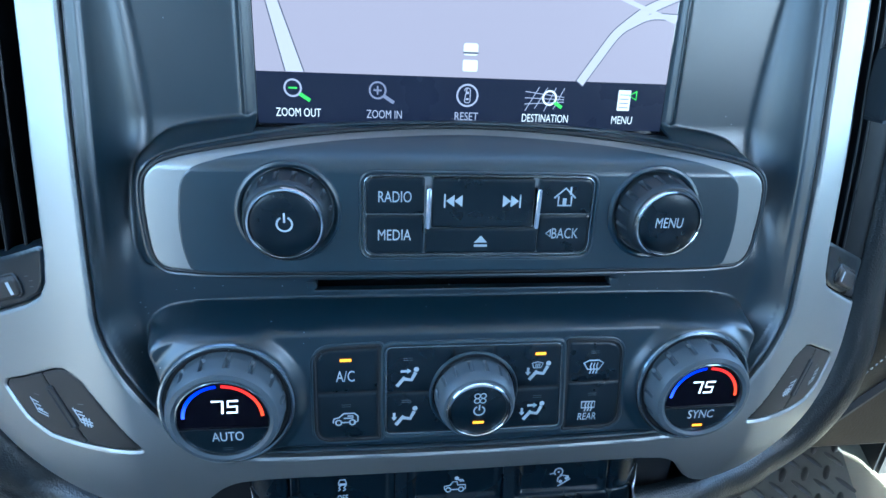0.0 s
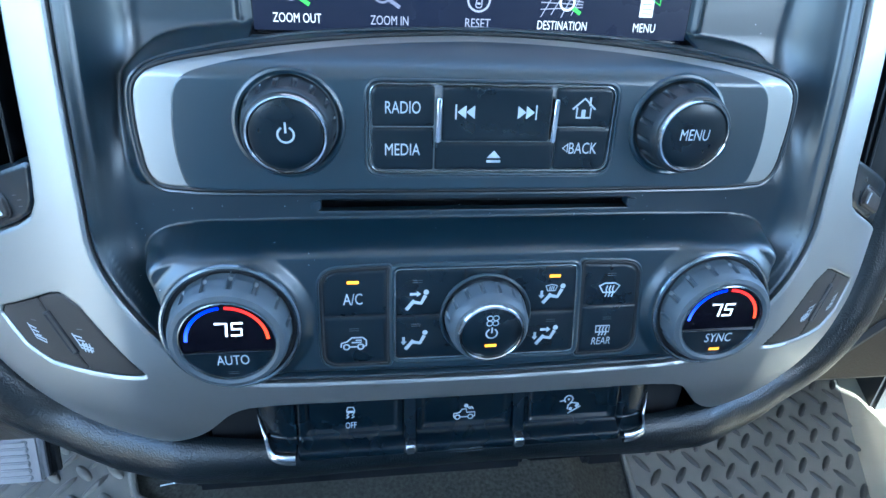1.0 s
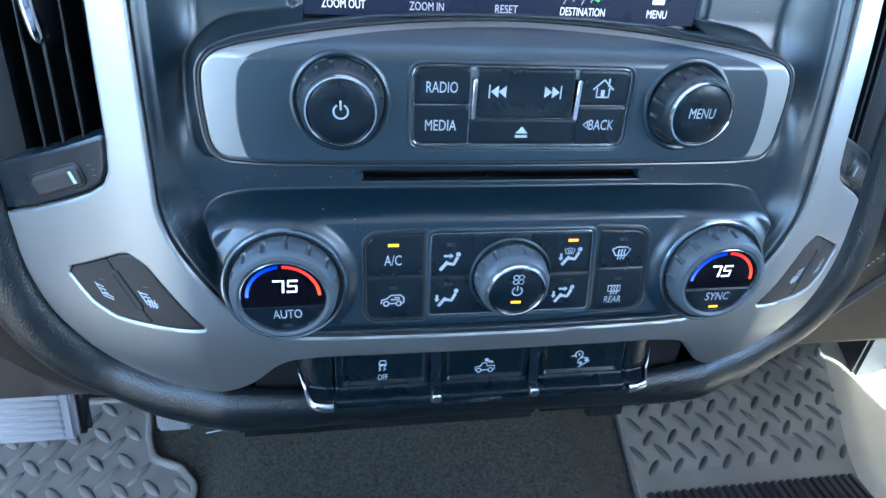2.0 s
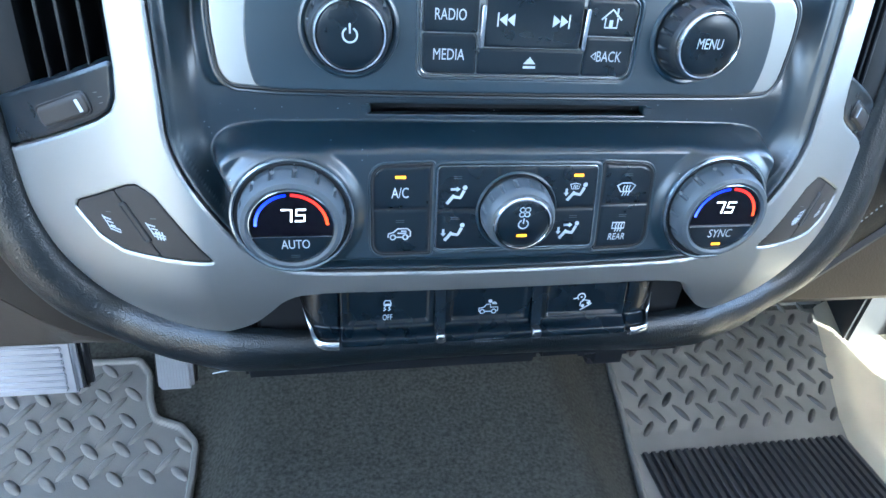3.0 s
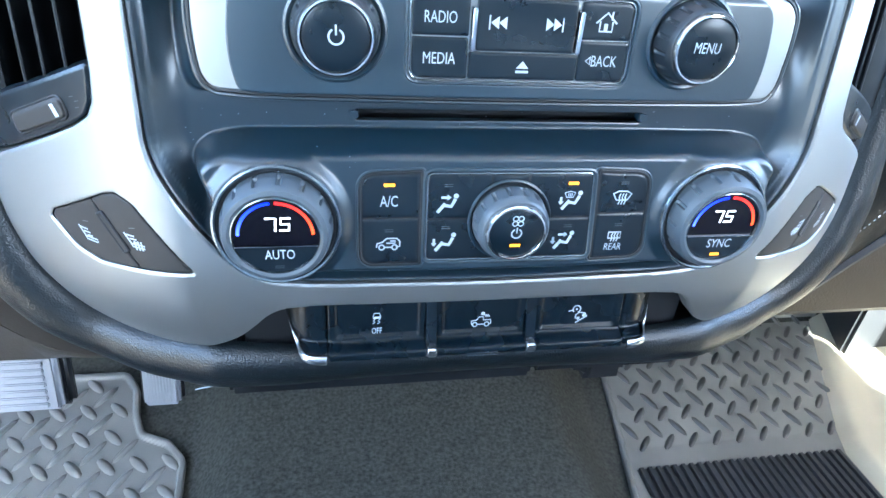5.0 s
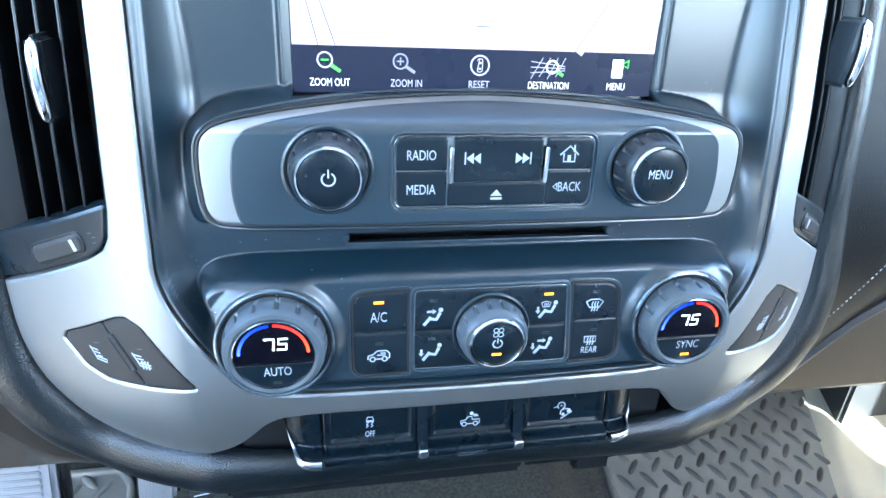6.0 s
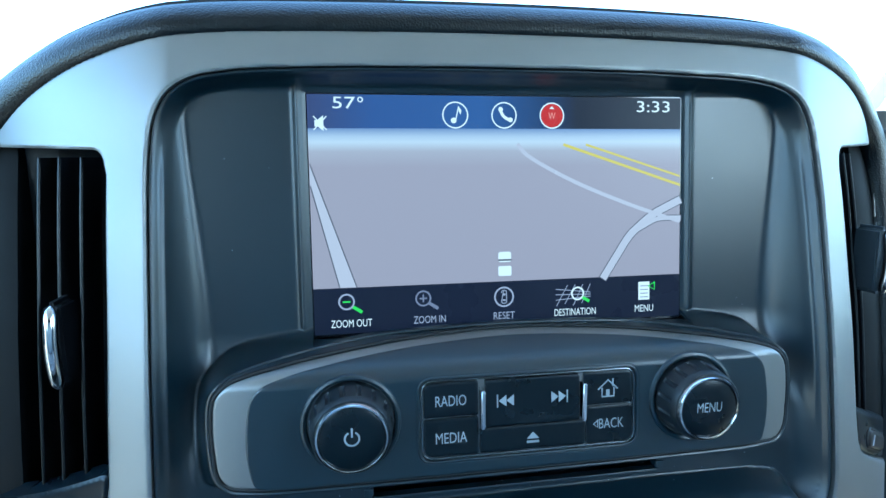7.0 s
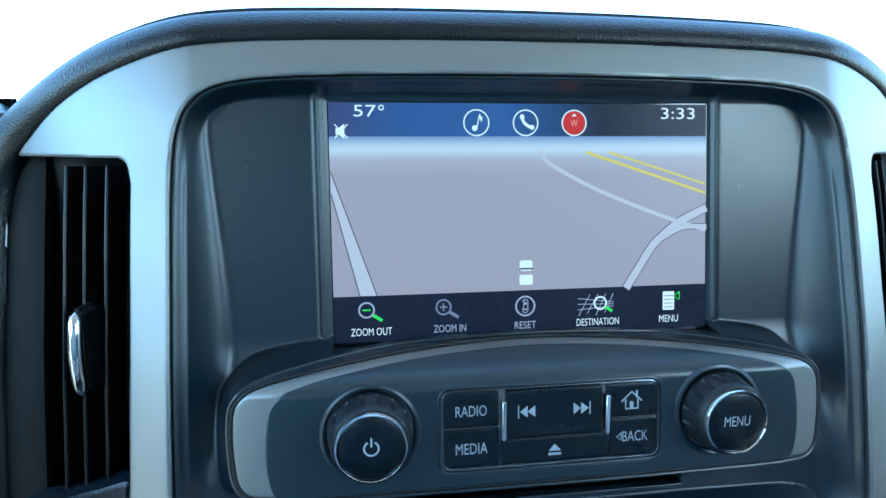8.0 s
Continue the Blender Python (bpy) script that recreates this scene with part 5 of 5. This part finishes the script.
def drape(x0, x1, y0, y1, nx, ny, f):
    bm = bmesh.new()
    g = [[bm.verts.new((x0 + (x1 - x0) * i / nx, y0 + (y1 - y0) * j / ny, f(x0 + (x1 - x0) * i / nx, y0 + (y1 - y0) * j / ny))) for j in range(ny + 1)] for i in range(nx + 1)]
    for i in range(nx):
        for j in range(ny):
            bm.faces.new((g[i][j], g[i + 1][j], g[i + 1][j + 1], g[i][j + 1]))
    return bm


floor = part("floor", drape(-0.80, 0.80, -1.75, 0.62, 110, 90, z_floor), CARPET)
tagged(floor, "dark charcoal cut-pile carpet over the cab floor", "floor", kind="structure")
firewall = part("wall_front", block(-0.80, 0.80, 0.60, 0.64, 0.10, 0.92), DASH)
tagged(firewall, "black firewall behind the dash", "wall", kind="structure")


def flat_sheet(name, outline, rise, material, parent, label="", res=0.006, edge=0.003, depth=0.008, holes=()):
    """A moulded plate that lies on the floor: outline in x, y; rise above the floor from the distance to the border."""
    def height(x, y):
        hump = 0.055 * (1 - smooth(np.abs(x), 0.19, 0.27))
        z = 0.184 + hump + 0.20 * np.maximum(0, y - 0.22) + 1.2 * np.maximum(0, y - 0.42)
        return -(z + rise(x, y))
    ob = sheet(name, outline, height, material, None, label, res=res, edge=edge, depth=depth, holes=holes)
    ob.parent = parent
    ob.matrix_parent_inverse = Matrix.Translation(-Vector(parent.location))
    ob.matrix_basis = Matrix.Rotation(radians(-90), 4, "X")
    return ob


def lug_mesh(length, width, material=MATGREY):
    bm = bmesh.new()
    n = 10
    top = []
    for k, (s, h) in enumerate(((1.0, 0.0), (0.78, 0.0030), (0.34, 0.0042))):
        ring = []
        for i in range(n):
            a = 2 * math.pi * i / n
            ring.append(bm.verts.new((length / 2 * math.cos(a) * (s if k else 1), width / 2 * math.sin(a) * s, h)))
        if top:
            for i in range(n):
                bm.faces.new((top[i - 1], top[i], ring[i], ring[i - 1]))
        top = ring
    bm.faces.new(top)
    me = bpy.data.meshes.new("lug")
    for f in bm.faces:
        f.smooth = True
    bm.to_mesh(me)
    bm.free()
    me.materials.append(material)
    return me


def lug_row(parent, outline, me, x0, y, pitch, angle):
    """One row of raised lugs along x on a mat."""
    for i in range(-24, 25):
        x = x0 + i * pitch
        if float(sdf(outline, np.array(x), np.array(y))) > -0.012:
            continue
        ob = new("lug", me)
        ob.parent = parent
        zr = z_floor(x, y + 0.01) - z_floor(x, y - 0.01)
        base = Matrix.Translation((x, y, z_floor(x, y) + 0.0055)) @ Matrix.Rotation(math.atan2(zr, 0.02), 4, "X") @ Matrix.Rotation(radians(angle), 4, "Z")
        ob.matrix_parent_inverse = parent.matrix_basis.inverted()
        ob.matrix_basis = base


def ribs(parent, x0, x1, y0, y1, pitch, skew):
    part("rib_field", drape(x0, x1, y0, y1, 4, 8, lambda x, y: z_floor(x, y) + 0.0070), MATDARK, parent, "dark ribbed field")
    n = int((x1 - x0) / pitch)
    for k in range(n):
        x = x0 + (k + 0.5) * pitch
        bm = bmesh.new()
        rows = []
        for j in range(9):
            y = y0 + (y1 - y0) * j / 8
            z = z_floor(x, y) + 0.0066
            rows.append([bm.verts.new((x + o, y, z + h)) for o, h in ((-0.0034, 0), (-0.0024, 0.0046), (0.0024, 0.0046), (0.0034, 0))])
        for r0, r1 in zip(rows, rows[1:]):
            for a in range(3):
                bm.faces.new((r0[a], r0[a + 1], r1[a + 1], r1[a]))
        bm.faces.new(rows[-1])
        part("rib", bm, MATDARK, parent)


LEFT_MAT = rounded([(-0.74, 0.388), (-0.362, 0.388), (-0.343, 0.362), (-0.336, 0.325), (-0.324, 0.296), (-0.290, 0.282), (-0.268, 0.256), (-0.260, 0.12), (-0.262, -0.35), (-0.74, -0.35)], [0.02, 0.02, 0.02, 0.02, 0.015, 0.02, 0.02, 0.01, 0.02, 0.02])
RIGHT_MAT = rounded([(0.318, 0.445), (0.745, 0.465), (0.704, 0.376), (0.640, 0.225), (0.630, 0.15), (0.620, -0.35), (0.262, -0.35), (0.266, 0.10), (0.293, 0.23)], [0.01, 0.01, 0.01, 0.02, 0.02, 0.02, 0.02, 0.02, 0.02])
mat_l = empty("floor_mat", "blue-grey rubber floor mat with raised tread plate pattern", "floor mat", "floor mats", (-0.5, 0.1, 0.19))
flat_sheet("mat_base", LEFT_MAT, lambda x, y: 0.006 + 0.006 * smooth(sdf(LEFT_MAT, x, y), -0.0085, -0.0055), MATGREY, mat_l, res=0.002, edge=0.002)
mat_r = empty("floor_mat", "grey rubber floor mat, tread plate ahead and dark ribs behind", "floor mat", "floor mats", (0.45, 0.1, 0.19))
flat_sheet("mat_base", RIGHT_MAT, lambda x, y: 0.006 + 0.004 * smooth(sdf(RIGHT_MAT, x, y), -0.0070, -0.0045), MATGREY, mat_r, res=0.003)
ribs(mat_r, 0.298, 0.603, -0.25, 0.187, 0.0117, 0)
ribs(mat_l, -0.66, -0.300, -0.25, 0.165, 0.0172, 0)


def pedal(name, label, x0, x1, y, z0, z1, tilt, horizontal):
    p = empty(name, label, "pedal", at=((x0 + x1) / 2, y, z0))

    def bent(bm):
        for v in bm.verts:
            v.co.y += (v.co.z - z0) * tilt
        return bm

    part("pad", bent(block(x0, x1, y, y + 0.012, z0, z1, 0.004)), PEDAL, p, "ribbed light grey pad")
    part("rubber_edge", bent(block(x0 - 0.004, x1 + (0.007 if horizontal else 0.003), y + 0.007, y + 0.020, z0 - 0.002, z1 - 0.003, 0.005)), VANE, p, "black rubber edge")
    if horizontal:
        for k in range(7):
            z = z0 + 0.008 + k * (z1 - z0 - 0.016) / 6
            part("rib", bent(block(x0 + 0.004, x1 - 0.010, y - 0.0022, y + 0.003, z - 0.0022, z + 0.0022, 0.001)), PEDAL, p)
    else:
        for k in range(10):
            x = x0 + 0.005 + k * (x1 - x0 - 0.010) / 9
            part("rib", bent(block(x - 0.0016, x + 0.0016, y - 0.0020, y + 0.003, z0 + 0.006, z1 - 0.004, 0.0007)), PEDAL, p)
    arm = bmesh.new()
    add_block(arm, (x0 + x1) / 2 - 0.009, (x0 + x1) / 2 + 0.009, y + 0.03, y + 0.05, z0 + 0.02, 0.62, 0.003)
    part("arm", arm, VANE, p)


pedal("brake_pedal", "wide brake pedal with horizontally ribbed grey pad", -0.440, -0.320, 0.150, 0.400, 0.455, 0.25, True)
pedal("accelerator_pedal", "narrow accelerator pedal with upright ribs", -0.302, -0.262, 0.262, 0.284, 0.350, 0.35, False)

# ---- passenger side: glovebox, sill, kick panel ----
glove = empty("glovebox", "grained grey lower glovebox panel under the dash", "glovebox", at=(0.5, 0.12, 0.5))
bm = bmesh.new()
rows = []
for i in range(21):
    x = 0.270 + 0.475 * i / 20
    rows.append([bm.verts.new((x, y, z)) for y, z in ((0.130, 0.640), (0.110, 0.600 - 0.02 * (1 - i / 20)), (0.100, 0.552), (0.100, 0.515), (0.118, 0.497), (0.150, 0.492), (0.300, 0.500))])
for r0, r1 in zip(rows, rows[1:]):
    for a in range(6):
        bm.faces.new((r0[a], r0[a + 1], r1[a + 1], r1[a]))
part("lid", bm, LOWER, glove)
part("body", block(0.29, 0.745, 0.125, 0.45, 0.505, 0.64, 0.01), DASH, glove)
sill = part("sill_plate", drape(0.57, 0.90, -0.6, 0.42, 60, 60, lambda x, y: 0.180 + 0.20 * max(0, y - 0.22) + 0.024 * float(smooth(np.array(x - (0.618 + 0.44 * max(0, y - 0.18))), -0.03, 0.010)) + 0.012 * float(smooth(np.array(x - (0.668 + 0.44 * max(0, y - 0.18))), 0.0, 0.03))), TRIM)
tagged(sill, "sunlit beige plastic door sill beside the mat", "sill", kind="structure")
kb = block(0.706, 0.90, 0.335, 0.62, 0.19, 0.62, 0.006)
for v in kb.verts:
    if v.co.x < 0.80:
        v.co.x += 0.30 * (v.co.y - 0.335)
kick = part("kick_panel", kb, DASH)
tagged(kick, "dark footwell side panel", "panel", kind="structure")

# ---- instrument hood ahead of the driver ----
hood = empty("instrument_hood", "blue-black padded hood over the instruments", "instrument hood", at=(-0.45, 0.15, 0.90))
bm = bmesh.new()
rows = []
for i in range(25):
    a = math.pi * i / 24
    rows.append([bm.verts.new((-0.50 + r * math.cos(a), y, 0.875 + h * max(math.sin(a), 0.0) ** 0.6)) for r, h, y in ((0.215, 0.068, 0.09), (0.225, 0.075, 0.10), (0.225, 0.075, 0.13), (0.20, 0.05, 0.40))])
for r0, r1 in zip(rows, rows[1:]):
    for k in range(3):
        bm.faces.new((r0[k], r0[k + 1], r1[k + 1], r1[k]))
part("cowl", bm, FASCIA, hood)
part("cluster_face", block(-0.66, -0.28, 0.16, 0.18, 0.80, 0.92, 0.01), GLOSS, hood)

# ---- the cab around and behind the camera ----
roof = part("ceiling", block(-0.87, 0.87, -1.85, 0.06, 1.468, 1.53, 0.004), HEADLINER)
tagged(roof, "light grey cloth headliner", "ceiling", kind="structure")
bm = bmesh.new()
add_block(bm, -0.86, -0.80, -1.78, -0.62, 0.10, 0.96)
add_block(bm, -0.86, -0.80, -0.62, 0.64, 0.02, 0.19)
add_block(bm, -0.86, -0.80, -0.72, -0.62, 0.96, 1.47)
add_block(bm, -0.86, -0.80, -1.78, -1.62, 0.96, 1.47)
add_block(bm, -0.86, -0.80, -1.78, 0.06, 1.40, 1.47)
wl = part("wall_left", bm, CLOTH)
tagged(wl, "tan rear door panel beside the driver door", "wall", kind="structure")
bm = bmesh.new()
add_block(bm, 0.80, 0.86, -1.78, -0.45, 0.10, 0.96)
add_block(bm, 0.80, 0.86, -0.72, -0.45, 0.96, 1.47)
add_block(bm, 0.80, 0.86, -1.78, -1.62, 0.96, 1.47)
add_block(bm, 0.80, 0.86, -1.78, 0.06, 1.40, 1.47)
add_block(bm, 0.80, 0.86, -0.45, 0.64, 0.02, 0.19)
wr = part("wall_right", bm, DOORGREY)
tagged(wr, "dark grey rear door panel beside an open doorway", "wall", kind="structure")
bm = bmesh.new()
add_block(bm, -0.86, 0.86, -1.84, -1.78, 0.10, 1.02)
add_block(bm, -0.86, -0.66, -1.84, -1.78, 1.02, 1.47)
add_block(bm, 0.66, 0.86, -1.84, -1.78, 1.02, 1.47)
wb_mesh = bm
# unseen pane, added to keep rear sky out of the dash reflections
tagged(part("window_1", block(-0.66, 0.66, -1.814, -1.806, 1.02, 1.469), DARKPANE), "unseen opaque dark pane added to shut out sky at the back window", "window", kind="structure")
# out of view; tan colour and angle chosen to bounce warm light onto the mat
door = empty("truck_door", "unseen passenger door ajar, tan to bounce warm light inside", "door", at=(0.885, 0.50, 0.05))
bm = bmesh.new()
add_block(bm, 0, 1.02, -0.04, 0.04, 0.0, 0.78)
add_block(bm, 0.94, 1.02, -0.03, 0.03, 0.78, 1.38)
add_block(bm, 0.30, 1.02, -0.03, 0.03, 1.33, 1.40)
turn = Matrix.Translation((0.885, 0.50, 0.05)) @ Matrix.Rotation(radians(-86), 4, "Z")
bmesh.ops.transform(bm, matrix=turn, verts=bm.verts)
part("panel", bm, CLOTH, door)
# out of view; its angle sets how much sky reaches the left side
door_l = empty("truck_door", "unseen driver door, ajar to limit light from the left, tan below and dark grey above", "door", at=(-0.885, 0.50, 0.05))
turn = Matrix.Translation((-0.885, 0.50, 0.05)) @ Matrix.Rotation(radians(78), 4, "Z")
for name, blocks, m_ in (("lower_panel", ((-1.02, 0, -0.04, 0.04, 0.0, 0.60),), CLOTH), ("upper_panel", ((-1.02, 0, -0.04, 0.036, 0.602, 0.80), (-1.02, -0.94, -0.03, 0.03, 0.80, 1.38), (-1.02, -0.30, -0.03, 0.03, 1.33, 1.40)), DOORGREY)):
    bm = bmesh.new()
    for b in blocks:
        add_block(bm, *b)
    bmesh.ops.transform(bm, matrix=turn, verts=bm.verts)
    part(name, bm, m_, door_l)
bm = wb_mesh
wb = part("wall_back", bm, CLOTH)
tagged(wb, "tan rear cab wall below the back window", "wall", kind="structure")
for sgn in (-1, 1):
    bm = bmesh.new()
    add_block(bm, -0.03, 0.03, -0.02, 0.02, 0, 0.82)
    for v in bm.verts:
        v.co = Vector((sgn * (0.80 - 0.10 * v.co.z) + v.co.x, 0.62 - 0.68 * v.co.z + v.co.y, 0.92 + 0.66 * v.co.z))
    p = part("wall_pillar", bm, HEADLINER)
    tagged(p, "grey windscreen pillar", "pillar", kind="structure")

seat = empty("front_seat", "grey leather front seat with headrest", "seat", "front seats", (-0.40, -0.75, 0.20))
part("cushion", block(-0.65, -0.15, -1.00, -0.48, 0.36, 0.52, 0.05), SEATCLOTH, seat)
part("backrest", block(-0.64, -0.16, -1.12, -0.97, 0.50, 1.10, 0.05), SEATCLOTH, seat)
part("headrest", block(-0.53, -0.27, -1.10, -1.00, 1.12, 1.30, 0.04), SEATCLOTH, seat)
part("base", block(-0.60, -0.20, -0.98, -0.52, 0.19, 0.36, 0.01), DASH, seat)
copy_thing(seat, Matrix.Translation((0.40, -0.75, 0.20)))
jump = empty("centre_seat", "narrow grey leather centre seat of the front bench", "seat", "front seats", (0, -0.75, 0.20))
part("cushion", block(-0.145, 0.145, -1.00, -0.50, 0.36, 0.52, 0.04), SEATCLOTH, jump)
part("backrest", block(-0.145, 0.145, -1.12, -0.97, 0.50, 1.12, 0.04), SEATCLOTH, jump)
part("base", block(-0.13, 0.13, -0.98, -0.54, 0.21, 0.36, 0.01), DASH, jump)
rear = empty("rear_seat", "grey leather rear bench seat", "seat", at=(0, -1.55, 0.2))
part("cushion", block(-0.70, 0.70, -1.68, -1.28, 0.36, 0.52, 0.04), SEATCLOTH, rear)
part("backrest", block(-0.70, 0.70, -1.77, -1.66, 0.50, 1.05, 0.03), SEATCLOTH, rear)
part("base", block(-0.68, 0.68, -1.66, -1.34, 0.19, 0.36, 0.01), DASH, rear)

# ---- outside ----
g = part("ground", drape(-300, 300, -300, 300, 8, 8, lambda x, y: -0.45), ASPHALT)
tagged(g, "grey sunlit asphalt lot around the truck", "ground", kind="structure")


def lot_pole(x, y, h, r, arm):
    p = empty("lot_light", "tall pale lamp post in the lot", "lamp post", "lot lamp posts", (x, y, -0.45))
    part("post", tube([(x, y, -0.45), (x, y, h)], r, 10), POLE, p)
    if arm:
        part("lamp_head", block(x - 0.5, x + 0.1, y - 0.2, y + 0.2, h - 0.05, h + 0.12, 0.03), POLE, p)


lot_pole(17.2, 17.6, 9.0, 0.16, False)
lot_pole(15.9, 17.4, 5.3, 0.10, True)

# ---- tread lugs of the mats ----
# right lugs carry the painted dark reflection, left lugs the plain mat grey
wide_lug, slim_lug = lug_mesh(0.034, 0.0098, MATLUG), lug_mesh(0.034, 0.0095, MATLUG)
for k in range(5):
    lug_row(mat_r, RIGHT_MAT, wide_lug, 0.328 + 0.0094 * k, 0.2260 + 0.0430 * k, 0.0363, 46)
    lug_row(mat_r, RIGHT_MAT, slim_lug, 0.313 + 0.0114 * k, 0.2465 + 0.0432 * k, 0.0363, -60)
wide_lug, slim_lug = lug_mesh(0.034, 0.0120, MATGREY), lug_mesh(0.042, 0.0092, MATGREY)
for k in range(5):
    lug_row(mat_l, LEFT_MAT, wide_lug, -0.4315 - 0.0015 * k, 0.2175 + 0.0385 * k, 0.0368, -43)
    lug_row(mat_l, LEFT_MAT, slim_lug, -0.4125 - 0.0025 * k, 0.2360 + 0.0392 * k, 0.0368, 54)
